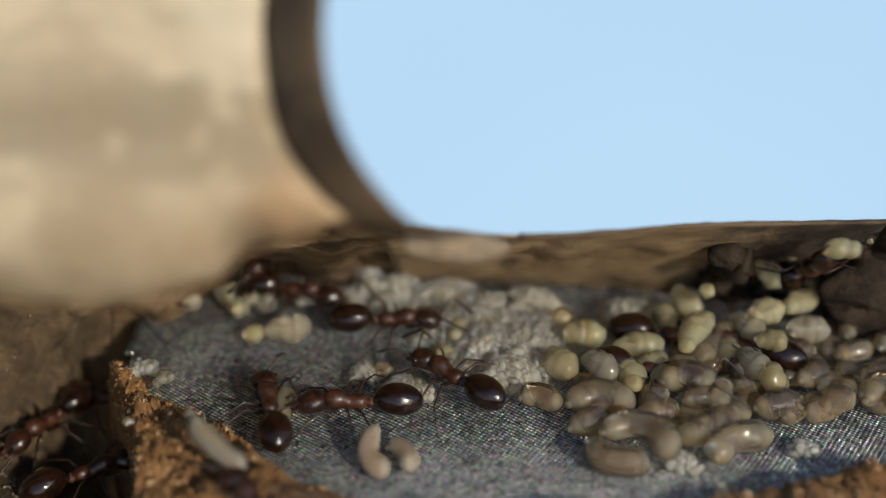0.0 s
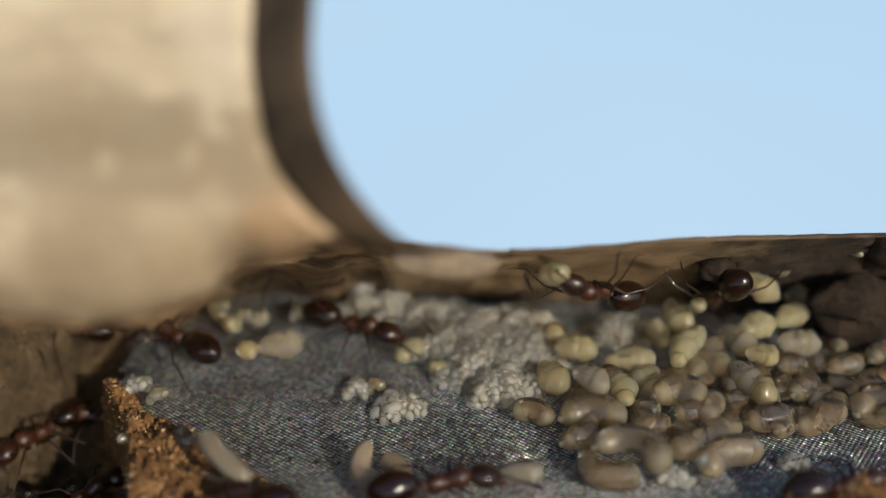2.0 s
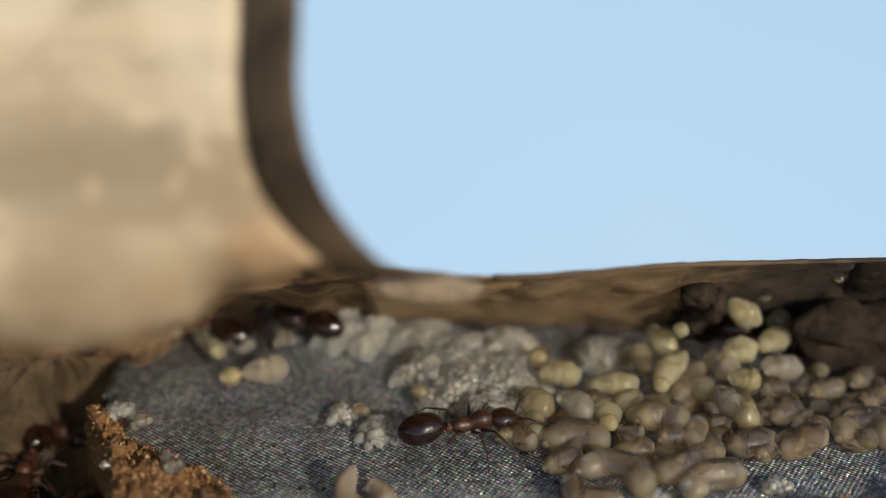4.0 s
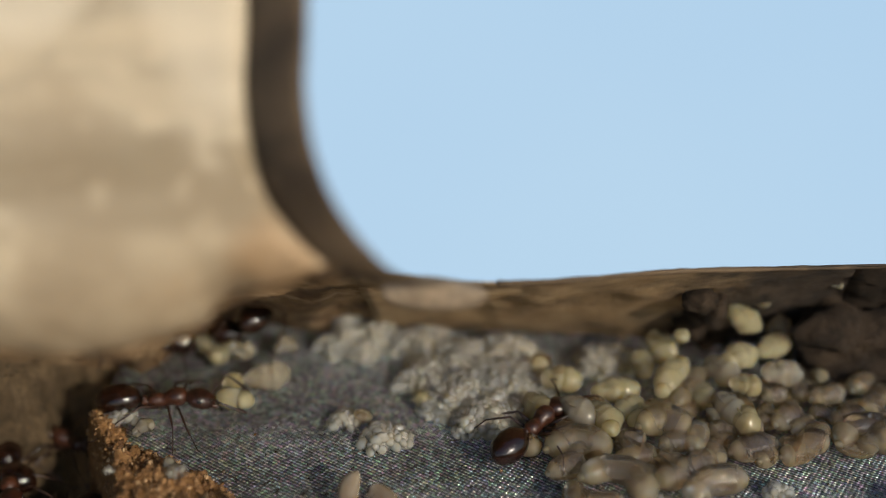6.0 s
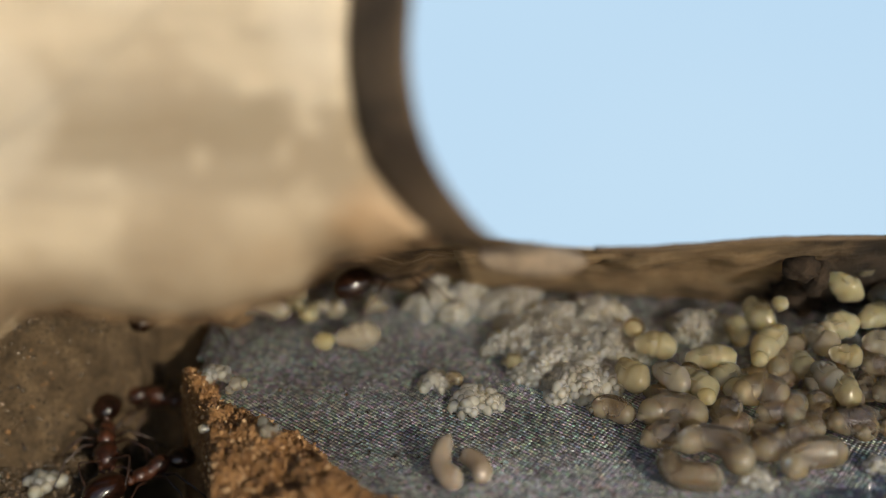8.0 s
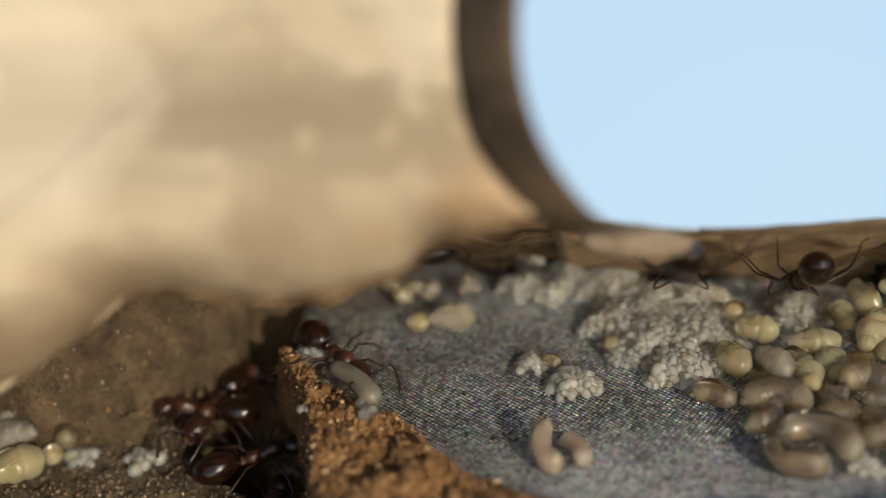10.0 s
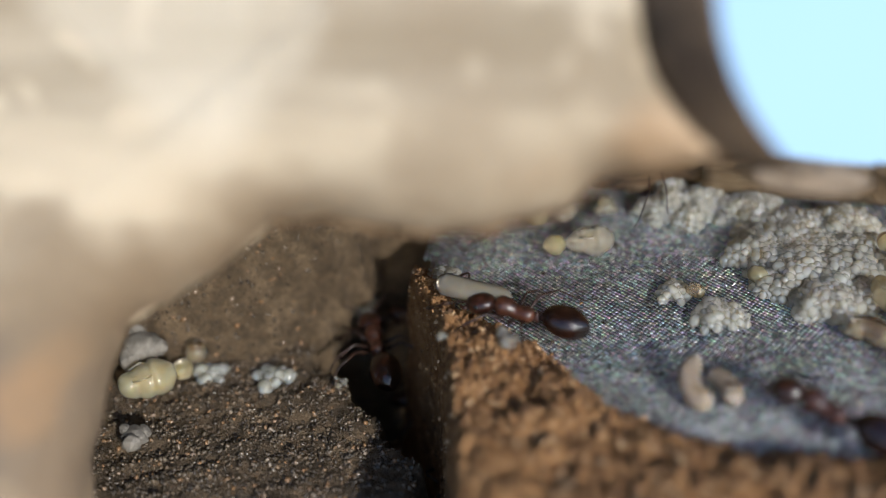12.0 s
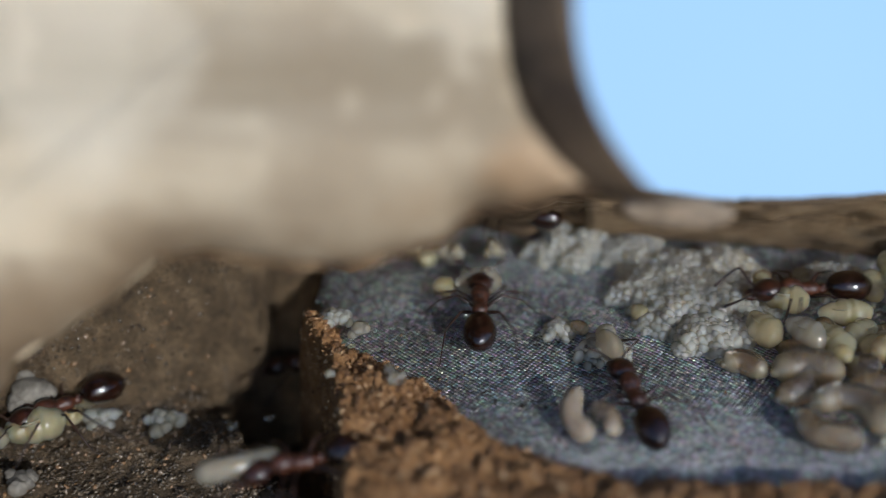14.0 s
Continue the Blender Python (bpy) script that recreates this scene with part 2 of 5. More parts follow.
def wet_skin(name, colour, clear, rough=0.2, depth=0.35, grain=0.04, ior=1.4, veil=(0.97, 0.92, 0.83), thin=0.15, gut=None):
    """Moist jelly-like skin of the brood: light scatters under it, part passes straight, with a wet gloss."""
    m, nt, b = material(name)
    v = coords(nt)
    inf = nt.nodes.new("ShaderNodeObjectInfo")
    tone = ramp(nt, inf.outputs["Random"], ((0.0, tuple(c * 0.82 for c in colour)), (0.6, colour), (1.0, tuple(min(0.9, c * 1.12) for c in colour))))
    spots = ramp(nt, noise_tex(nt, v, 1.8, 4, 0.6), ((0.35, tuple(c * 0.84 for c in colour)), (0.65, tuple(min(0.9, c * 1.12) for c in colour))))
    skin = mix(nt, 0.5, tone, spots)
    if gut:
        # the dark gut that shows along the middle of the body
        back = nt.nodes.new("ShaderNodeAttribute")
        back.attribute_name = "gut"
        blotch = nt.nodes.new("ShaderNodeMath")
        blotch.operation = "MULTIPLY"
        nt.links.new(back.outputs["Fac"], blotch.inputs[0])
        nt.links.new(ramp(nt, noise_tex(nt, v, 1.1, 3, 0.5), ((0.2, (0.7, 0.7, 0.7)), (0.6, (1, 1, 1)))), blotch.inputs[1])
        skin = mix(nt, blotch.outputs[0], skin, gut)
    nt.links.new(skin, b.inputs["Base Color"])
    through_light = nt.nodes.new("ShaderNodeBsdfTranslucent")
    nt.links.new(skin, through_light.inputs["Color"])
    b.inputs["Roughness"].default_value = rough
    b.inputs["Specular IOR Level"].default_value = 0.0
    b.inputs["Subsurface Weight"].default_value = 1.0
    b.inputs["Subsurface Radius"].default_value = (1.0, 0.85, 0.6)
    b.inputs["Subsurface Scale"].default_value = depth * MM
    bump(nt, b, noise_tex(nt, v, 2.2, 4, 0.6), grain, 0.6)
    clearness = node(nt, "ShaderNodeBsdfTransparent", Color=(*veil, 1))
    gloss = node(nt, "ShaderNodeBsdfGlossy", Roughness=rough)
    fres = node(nt, "ShaderNodeFresnel", IOR=ior)
    for n in (gloss, fres):
        nt.links.new(b.inputs["Normal"].links[0].from_socket, n.inputs["Normal"])
    out = b.outputs[0]
    for fac, other in ((thin, through_light.outputs[0]), (clear, clearness.outputs[0]), (fres.outputs[0], gloss.outputs[0])):
        ms = nt.nodes.new("ShaderNodeMixShader")
        if isinstance(fac, float):
            ms.inputs[0].default_value = fac
        else:
            nt.links.new(fac, ms.inputs[0])
        nt.links.new(out, ms.inputs[1])
        nt.links.new(other, ms.inputs[2])
        out = ms.outputs[0]
    nt.links.new(out, nt.nodes["Material Output"].inputs["Surface"])
    return m


M_EGG = wet_skin("egg_skin", (0.80, 0.71, 0.52), 0.45, 0.14, 1.6, 0.01, thin=0.25)
M_CORE = wet_skin("egg_core", (0.70, 0.62, 0.47), 0.05, 0.4, 1.8, 0.02, thin=0.2)
M_LARVA = wet_skin("larva_skin", (0.77, 0.63, 0.415), 0.74, 0.07, 0.8, 0.01, 1.55, thin=0.4, gut=(0.14, 0.115, 0.13))
M_LARVA_BROWN = wet_skin("larva_skin_brown", (0.77, 0.615, 0.39), 0.74, 0.07, 0.8, 0.01, 1.55, thin=0.4, gut=(0.24, 0.14, 0.075))
M_LARVA_PALE = wet_skin("larva_skin_pale", (0.50, 0.425, 0.33), 0.42, 0.1, 0.6, 0.02, 1.55, gut=(0.34, 0.24, 0.15))
M_PUPA = wet_skin("pupa_skin", (0.76, 0.665, 0.40), 0.58, 0.16, 0.9, 0.01, thin=0.4)
M_YELLOW = wet_skin("yellow_skin", (0.62, 0.53, 0.30), 0.58, 0.2, 0.8, 0.01, thin=0.4)
M_WHITE = wet_skin("white_skin", (0.68, 0.61, 0.47), 0.7, 0.16, 0.8, 0.01, thin=0.35)
M_STONE = rough_stuff("grey_stone", ((0.35, (0.10, 0.09, 0.075)), (0.65, (0.20, 0.18, 0.15))), 0.9, 4.0, 0.1, 0.6)


def shell(name, dark, light, rough):
    m, nt, b = material(name)
    v = coords(nt)
    nt.links.new(ramp(nt, noise_tex(nt, v, 2.4, 5, 0.65), ((0.38, dark), (0.66, light))), b.inputs["Base Color"])
    b.inputs["Roughness"].default_value = rough
    b.inputs["Specular IOR Level"].default_value = 0.35
    b.inputs["Coat Weight"].default_value = 0.5
    b.inputs["Coat Roughness"].default_value = 0.1
    bump(nt, b, noise_tex(nt, v, 9, 3, 0.6), 0.02)
    return m


M_GASTER = shell("gaster_shell", (0.005, 0.0025, 0.0018), (0.02, 0.007, 0.0035), 0.14)
M_THORAX = shell("thorax_shell", (0.012, 0.005, 0.0035), (0.07, 0.022, 0.009), 0.45)
M_HEAD = shell("head_shell", (0.009, 0.004, 0.003), (0.036, 0.012, 0.006), 0.3)
M_LEG = shell("leg_shell", (0.010, 0.005, 0.0035), (0.038, 0.016, 0.009), 0.4)
M_EYE = shell("eye_shell", (0.005, 0.005, 0.005), (0.01, 0.01, 0.01), 0.15)


def backdrop_material():
    m, nt, b = material("pale_blue_sky")
    v = coords(nt, 1.0)
    col = ramp(nt, noise_tex(nt, v, 9.0, 3, 0.5), ((0.3, (0.51, 0.725, 0.945)), (0.7, (0.58, 0.785, 0.965))))
    nt.links.new(col, b.inputs["Emission Color"])
    b.inputs["Base Color"].default_value = (0, 0, 0, 1)
    b.inputs["Roughness"].default_value = 1.0
    b.inputs["Specular IOR Level"].default_value = 0.0
    b.inputs["Emission Strength"].default_value = 0.99
    return m


M_SKY = backdrop_material()


# ---------------------------------------------------------------- mesh helpers (all sizes in mm)
def part(name, bm, mat, parent=None, label="", smooth=True):
    """Links a bmesh, built in mm, as one mesh object."""
    bmesh.ops.recalc_face_normals(bm, faces=bm.faces)
    me = bpy.data.meshes.new(name)
    for v in bm.verts:
        v.co *= MM
    bm.to_mesh(me)
    bm.free()
    me.materials.append(mat)
    if smooth:
        me.shade_smooth()
    ob = new(name, me)
    ob.parent = parent
    if label:
        ob["label"] = label
    return ob


def thing(name, m=None):
    e = new(name)
    e.empty_display_size = 0.001
    e.matrix_basis = m or Matrix()
    return e


def at(x, y, z, rx=0, ry=0, rz=0, s=1.0):
    return pose(x * MM, y * MM, z * MM, rx, ry, rz) @ Matrix.Diagonal((s, s, s, 1))


def spline(pts, n):
    """n points along a smooth curve through pts."""
    pts = [Vector(p) for p in pts]
    if len(pts) == 2:
        pts.insert(1, (pts[0] + pts[1]) / 2)
    ext = [pts[0] * 2 - pts[1]] + pts + [pts[-1] * 2 - pts[-2]]
    out = []
    for i in range(n):
        s = i / (n - 1) * (len(pts) - 1)
        k = min(int(s), len(pts) - 2)
        t = s - k
        a, b, c, d = ext[k:k + 4]
        out.append(0.5 * ((2 * b) + (c - a) * t + (2 * a - 5 * b + 4 * c - d) * t * t + (3 * b - a - 3 * c + d) * t ** 3))
    return out


def tube(bm, pts, radii, sides=10, flat=1.0):
    """A closed tube through pts with the radius at each."""
    rings = []
    for i, p in enumerate(pts):
        d = (pts[min(i + 1, len(pts) - 1)] - pts[max(i - 1, 0)]).normalized()
        side = d.cross(Vector((0, 0, 1)))
        side = side.normalized() if side.length > 1e-4 else Vector((1, 0, 0))
        up = side.cross(d)
        rings.append([bm.verts.new(p + (side * math.cos(a) + up * math.sin(a) * flat) * radii[i])
                      for a in (2 * math.pi * k / sides for k in range(sides))])
    for a, b in zip(rings, rings[1:]):
        for k in range(sides):
            bm.faces.new((a[k], a[(k + 1) % sides], b[(k + 1) % sides], b[k]))
    bm.faces.new(rings[0])
    bm.faces.new(rings[-1])
    return bm


def blob(bm, centre, size, turn=(0, 0, 0), sub=3, rough=0.0, seed=0.0, freq=1.0):
    """An ellipsoid, with a lumpy surface where rough is given."""
    m = pose(*centre, *turn) @ Matrix.Diagonal((*size, 1))
    made = bmesh.ops.create_icosphere(bm, subdivisions=sub, radius=1.0)["verts"]
    for v in made:
        if rough:
            v.co *= 1 + rough * noise.noise(v.co * freq + Vector((seed, seed * 1.7, 3.1)))
        v.co = m @ v.co
    return bm


def sausage(r, n, length, depth=0.008, head=0.8):
    """Radii of a plump, faintly ringed body, slimmer at the head end."""
    out = []
    cap = max(0.08, min(0.4, 1.15 * r / length))
    for i in range(n):
        s = i / (n - 1)
        e = min(s, 1 - s) / cap
        roundness = math.sqrt(max(0.0, 1 - (1 - min(1.0, e)) ** 2))
        out.append(max(0.015, r * roundness * (1 - (1 - head) * (1 - s) ** 1.5) * (1 + depth * math.cos(2 * math.pi * 11 * s))))
    return out


def fbm(x, y, scale, octaves=4):
    return noise.fractal(Vector((x * scale, y * scale, 0.37)), 0.9, 2.1, octaves)


def smooth(a, b, x):
    t = min(1.0, max(0.0, (x - a) / (b - a)))
    return t * t * (3 - 2 * t)


def curve_at(pts, x):
    """The second value of a broken line at x."""
    if x <= pts[0][0]:
        return pts[0][1]
    for (x0, y0), (x1, y1) in zip(pts, pts[1:]):
        if x <= x1:
            return y0 + (y1 - y0) * (x - x0) / (x1 - x0)
    return pts[-1][1]


def sheet(x0, x1, y0, y1, step, height, keep=None, under=0.0):
    """A height field; keep tells which cells stay. under: a flat underside at that depth below the lowest rim."""
    bm = bmesh.new()
    nx, ny = round((x1 - x0) / step), round((y1 - y0) / step)
    vs = {}
    for j in range(ny + 1):
        for i in range(nx + 1):
            x, y = x0 + i * step, y0 + j * step
            vs[i, j] = bm.verts.new((x, y, height(x, y)))
    for j in range(ny):
        for i in range(nx):
            if keep is None or keep(x0 + (i + 0.5) * step, y0 + (j + 0.5) * step):
                bm.faces.new((vs[i, j], vs[i + 1, j], vs[i + 1, j + 1], vs[i, j + 1]))
    for v in [v for v in bm.verts if not v.link_faces]:
        bm.verts.remove(v)
    if under:
        rim = [e for e in bm.edges if e.is_boundary]
        for v in bmesh.ops.extrude_edge_only(bm, edges=rim)["geom"]:
            if isinstance(v, bmesh.types.BMVert):
                v.co.z -= under
    return bm


# ---------------------------------------------------------------- the setting
# far pale sky behind everything
bm = bmesh.new()
bmesh.ops.create_grid(bm, x_segments=2, y_segments=2, size=160)
backdrop = part("backdrop", bm, M_SKY)
backdrop.matrix_basis = pose(0.02, 0.09, -0.02, 60, 0, 0)
tagged(backdrop, "plain pale blue sky far behind the nest", "backdrop", kind="structure")

# soil below everything
bm = sheet(-70, 70, -60, 14, 2.0, lambda x, y: -11 + 1.2 * fbm(x, y, 0.06))
tagged(part("ground", bm, M_DARK), "dark damp soil under the nest", "ground", kind="structure")

# edge between the gauze and the crumbled wood: y as a function of x
EDGE = ((-12.6, 1.9), (-11.2, 1.2), (-10.2, -0.3), (-8.6, -1.3), (-7.0, -2.2), (-6.0, -3.6), (-4.4, -4.9), (-2.7, -5.6), (0, -5.9),
        (5.2, -5.8), (10, -4.9), (12.2, -4.1), (14, -3.6), (24, -2.0))
# left foot of the ridge: x as a function of y
FOOT = ((-16, -9.0), (-8.8, -9.5), (-7, -9.8), (-4.6, -10.25), (-2, -10.95), (0.9, -12.5), (3, -13.0), (8, -13.2))


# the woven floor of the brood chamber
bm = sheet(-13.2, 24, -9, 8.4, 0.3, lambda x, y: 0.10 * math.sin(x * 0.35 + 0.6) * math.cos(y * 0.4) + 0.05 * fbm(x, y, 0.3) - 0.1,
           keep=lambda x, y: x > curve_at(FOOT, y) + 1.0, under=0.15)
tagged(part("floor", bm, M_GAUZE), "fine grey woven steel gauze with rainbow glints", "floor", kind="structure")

def ridge_height(x, y):
    inside = curve_at(EDGE, x) - y
    foot = x - curve_at(FOOT, y)
    lump = 0.38 * fbm(x, y, 0.55) + 0.3 * fbm(x + 9, y, 1.5) + 0.16 * fbm(x, y + 4, 3.2)
    top = -0.35 + 1.0 * smooth(-0.2, 1.3, inside) + lump * smooth(-0.3, 0.7, inside)
    fall = smooth(0.5, -0.7, foot)
    return top * (1 - fall) + (-9.0 + lump) * fall


bm = sheet(-14.0, 24, -16, 3.0, 0.12, ridge_height, keep=lambda x, y: curve_at(EDGE, x) - y > -0.45)
ridge = part("ridge", bm, M_RIDGE)
tagged(ridge, "crumbled orange-brown rotten wood bank beside the gauze", "ridge", kind="structure")

# the grit floor of the side chamber and its back slope
GRIT_EDGE = ((-16, -10.2), (-6.2, -10.7), (-4.7, -11.3), (-1.8, -13.7), (-0.2, -15.3), (1.0, -16.1), (2.2, -15.3), (3.8, -14.4), (9, -14.0))


def grit_height(x, y):
    back = y - (0.7 + 0.42 * (x + 16) + 0.5 * fbm(x, y, 0.4))
    rise = 3.0 * max(0.0, back) ** 0.95 + 0.6 * smooth(0, 0.5, back)
    z = -3.1 + rise + 0.22 * fbm(x, y, 0.5) + 0.16 * fbm(x, y + 5, 2.2)
    return z - 8.0 * smooth(-0.5, 0.7, x - curve_at(GRIT_EDGE, y) + 0.75 * fbm(x, y, 0.9))


bm = sheet(-34, -8.5, -16, 8, 0.18, grit_height)
tagged(part("grit_floor", bm, M_GRAVEL), "damp grey-brown grit floor of the side chamber", "grit floor", kind="structure")


def grains(count, place, size, mat, name, label, category, seed, sub=1):
    rnd = random.Random(seed)
    base = bmesh.new()
    bmesh.ops.create_icosphere(base, subdivisions=sub, radius=1.0)
    co = [v.co.copy() for v in base.verts]
    fa = [[v.index for v in f.verts] for f in base.faces]
    base.free()
    verts, faces = [], []
    while len(verts) < count * len(co):
        p = place(rnd)
        if p is None:
            continue
        s = size(rnd)
        m = Euler([rnd.uniform(0, 6.28) for _ in range(3)]).to_matrix()
        k = len(verts)
        sq = Vector((rnd.uniform(0.7, 1.25), rnd.uniform(0.7, 1.25), rnd.uniform(0.55, 0.9)))
        for c in co:
            q = m @ Vector((c.x * sq.x, c.y * sq.y, c.z * sq.z)) * (s * (1 + 0.75 * noise.noise(c * 1.6 + Vector((k * 0.37, 0, 0))) + 0.3 * noise.noise(c * 4 + Vector((0, k * 0.37, 0)))))
            verts.append((Vector(p) + q) * MM)
        faces += [[i + k for i in f] for f in fa]
    me = bpy.data.meshes.new(name)
    me.from_pydata(verts, [], faces)
    me.materials.append(mat)
    me.shade_smooth()
    return tagged(new(name, me), label, category, kind="stuff")


def on_grit(r):
    x, y = r.uniform(-25, -10), r.uniform(-10, 3.5)
    if x > curve_at(GRIT_EDGE, y) + 0.2:
        return None
    return x, y, grit_height(x, y) + 0.02


def on_ridge(r):
    x, y = r.uniform(-12.8, 16), r.uniform(-9.5, 2)
    d = curve_at(EDGE, x) - y
    if d < 0 or d > 6 or x < curve_at(FOOT, y) - 0.3:
        return None
    return x, y, ridge_height(x, y) + r.uniform(-0.05, 0.12)


grains(14000, on_grit, lambda r: 0.025 + 0.085 * r.random() ** 3, M_GRIT, "grit", "loose damp grit grains", "grit", 4)
grains(30, on_ridge, lambda r: 0.14 + 0.14 * r.random() ** 2, M_RIDGE, "wood_chunks", "chunks of rotten wood", "chunks", 8, 2)
grains(110, lambda r: (r.uniform(-9, 14), r.uniform(-5, 4), -0.02), lambda r: 0.025 + 0.07 * r.random() ** 3, M_GRIT, "specks", "dark dirt specks on the gauze", "specks", 9)
grains(16000, on_ridge, lambda r: 0.025 + 0.1 * r.random() ** 3, M_CRUMB, "wood_crumbs", "crumbs of rotten wood", "crumbs", 5, 1)

# --- the timber block: a face that looks at the camera, its rounded cut-out, and the overhang of the chamber
FACE_O = Vector((0, -7.29, 11.04))
FACE_U, FACE_V, FACE_W = Vector((1, 0, 0)), Vector((0, 0.469, 0.883)), Vector((0, -0.883, 0.469))


def on_face(u, v, w):
    return FACE_O + FACE_U * u + FACE_V * v + FACE_W * w


def densify(pts, step):
    out = []
    for a, b in zip(pts, pts[1:]):
        n = max(1, round((Vector(b) - Vector(a)).length / step))
        out += [tuple(Vector(a).lerp(Vector(b), i / n)) for i in range(n)]
    return out + [pts[-1]]


CUT = [tuple(p)[:2] for p in spline([(-4.55, 14, 0), (-4.66, 6.35, 0), (-4.73, 4.2, 0), (-4.37, 2.0, 0), (-3.8, 1.0, 0), (-3.2, 0.3, 0), (-2.5, -0.28, 0)], 40)]
RAG = [(-2.5, -0.28), (-3.2, -0.5), (-4.3, -0.7), (-5.2, -1.0), (-6.3, -2.0), (-8.4, -2.6), (-10.9, -2.6), (-12.9, -2.4), (-14.3, -2.8),
       (-15.6, -4.0), (-16.9, -4.9), (-18.4, -5.8), (-19.2, -7.5), (-19.6, -9.8), (-19.9, -12.5), (-20.3, -18)]
RAG = densify(RAG, 0.35)
RAG = [(u + 0.16 * fbm(u * 3, v * 3, 0.5), v + 0.2 * fbm(u * 3 + 7, v * 3, 0.5)) for u, v in RAG]
OUTLINE = CUT + RAG[1:] + [(-36, -18), (-36, 14)]


def block_body():
    bm = bmesh.new()
    n = len(OUTLINE)
    pts = [Vector((u, v, 0)) for u, v in OUTLINE]
    tip = pts[39]
    # how far each ring turns brown towards the ragged edge
    damp = bm.verts.layers.float.new("damp")

    def ring(inset, w):
        row = []
        for i, p in enumerate(pts):
            d = (pts[(i + 3) % n] - pts[i - 3]).normalized()
            near = min(1.0, 0.06 + 0.3 * (p - tip).length)
            own = near if 39 < i < n - 2 else 0.2 if i < 40 else 0.0
            row.append((p + Vector((d.y, -d.x, 0)) * inset * own, own))
        for _ in range(int(inset * 14)):
            row = [row[i] if i < 3 or i > n - 6 else ((row[i - 1][0] + row[i][0] * 2 + row[i + 1][0]) / 4, row[i][1]) for i in range(n)]
        made = [bm.verts.new(on_face(q.x, q.y, w * (own if w > -2.0 else 1.0) + 0.06 * fbm(q.x, q.y, 0.6) * (0 < inset < 2.9))) for q, own in row]
        for i, v in enumerate(made):
            v[damp] = 0.75 * smooth(2.4, 0.1, inset) if 44 < i < n - 2 else 0.0
        return made

    rows = [ring(3.3, 0.02), ring(3.0, 0.0), ring(2.1, -0.16), ring(1.35, -0.45), ring(0.7, -0.95), ring(0.25, -1.55), ring(0.0, -2.2), ring(0.1, -3.2)]
    for a, b in zip(rows, rows[1:]):
        for i in range(n):
            bm.faces.new((a[i], a[(i + 1) % n], b[(i + 1) % n], b[i]))
    front = [bm.verts.new(q.co) for q in rows[0]]
    back = [bm.verts.new(q.co) for q in rows[-1]]
    flat = [Vector((q.co.dot(FACE_U), q.co.dot(FACE_V), 0)) for q in rows[0]]
    for tri in tessellate_polygon([flat]):
        bm.faces.new([front[k] for k in tri])
        bm.faces.new([back[k] for k in tri])
    return bm


block = thing("timber_block")
tagged(block, "pale weathered timber block with a rounded cut-out", "timber block")
part("front", block_body(), M_TIMBER, block)

# wall of the rounded cut-out, shade painted in: from the face's edge to the inner edge
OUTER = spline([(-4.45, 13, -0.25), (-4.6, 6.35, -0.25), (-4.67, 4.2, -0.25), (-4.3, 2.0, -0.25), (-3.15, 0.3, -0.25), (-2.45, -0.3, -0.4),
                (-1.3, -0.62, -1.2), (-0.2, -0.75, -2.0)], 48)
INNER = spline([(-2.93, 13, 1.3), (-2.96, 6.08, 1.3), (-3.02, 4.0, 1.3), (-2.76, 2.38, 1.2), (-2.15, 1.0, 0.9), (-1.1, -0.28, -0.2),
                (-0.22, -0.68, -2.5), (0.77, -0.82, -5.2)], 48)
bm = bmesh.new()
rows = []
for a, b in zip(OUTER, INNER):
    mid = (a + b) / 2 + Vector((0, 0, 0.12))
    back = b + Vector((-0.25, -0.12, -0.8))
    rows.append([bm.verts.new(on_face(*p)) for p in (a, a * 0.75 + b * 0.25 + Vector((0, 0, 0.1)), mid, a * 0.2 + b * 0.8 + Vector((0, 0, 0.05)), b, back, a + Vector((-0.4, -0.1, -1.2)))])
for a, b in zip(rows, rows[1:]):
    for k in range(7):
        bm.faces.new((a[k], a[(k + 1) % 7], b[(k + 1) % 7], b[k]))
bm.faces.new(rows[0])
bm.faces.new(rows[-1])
part("cut_edge", bm, M_EDGE, block, "sawn edge of the rounded cut-out, its shade painted in dark brown")

# rusty lip along the ragged underside
bm = bmesh.new()
lip = [on_face(u, v - 0.02, -1.6 * min(1, 0.08 + 0.25 * math.hypot(u + 2.5, v + 0.28)) - 0.2 + 0.25 * fbm(u, v, 0.8)) for u, v in RAG if u > -14]
tube(bm, lip, [0.08 + 0.06 * fbm(p.x * 2, p.z * 2, 0.7) for p in lip], 10)
part("lip", bm, M_LIP, block, "rusty brown ragged lower lip")

# the overhang behind the cut-out: a thin tan wall that leans back down to the gauze
RIM = ((-2.6, -3.2, 8.6), (0.85, -2.35, 7.58), (3.7, -1.6, 7.15), (7.6, -0.2, 6.7), (11.2, 0.8, 6.25), (15.0, 1.5, 5.95), (22, 2.6, 5.6))
rim_pts = spline(RIM, 60)


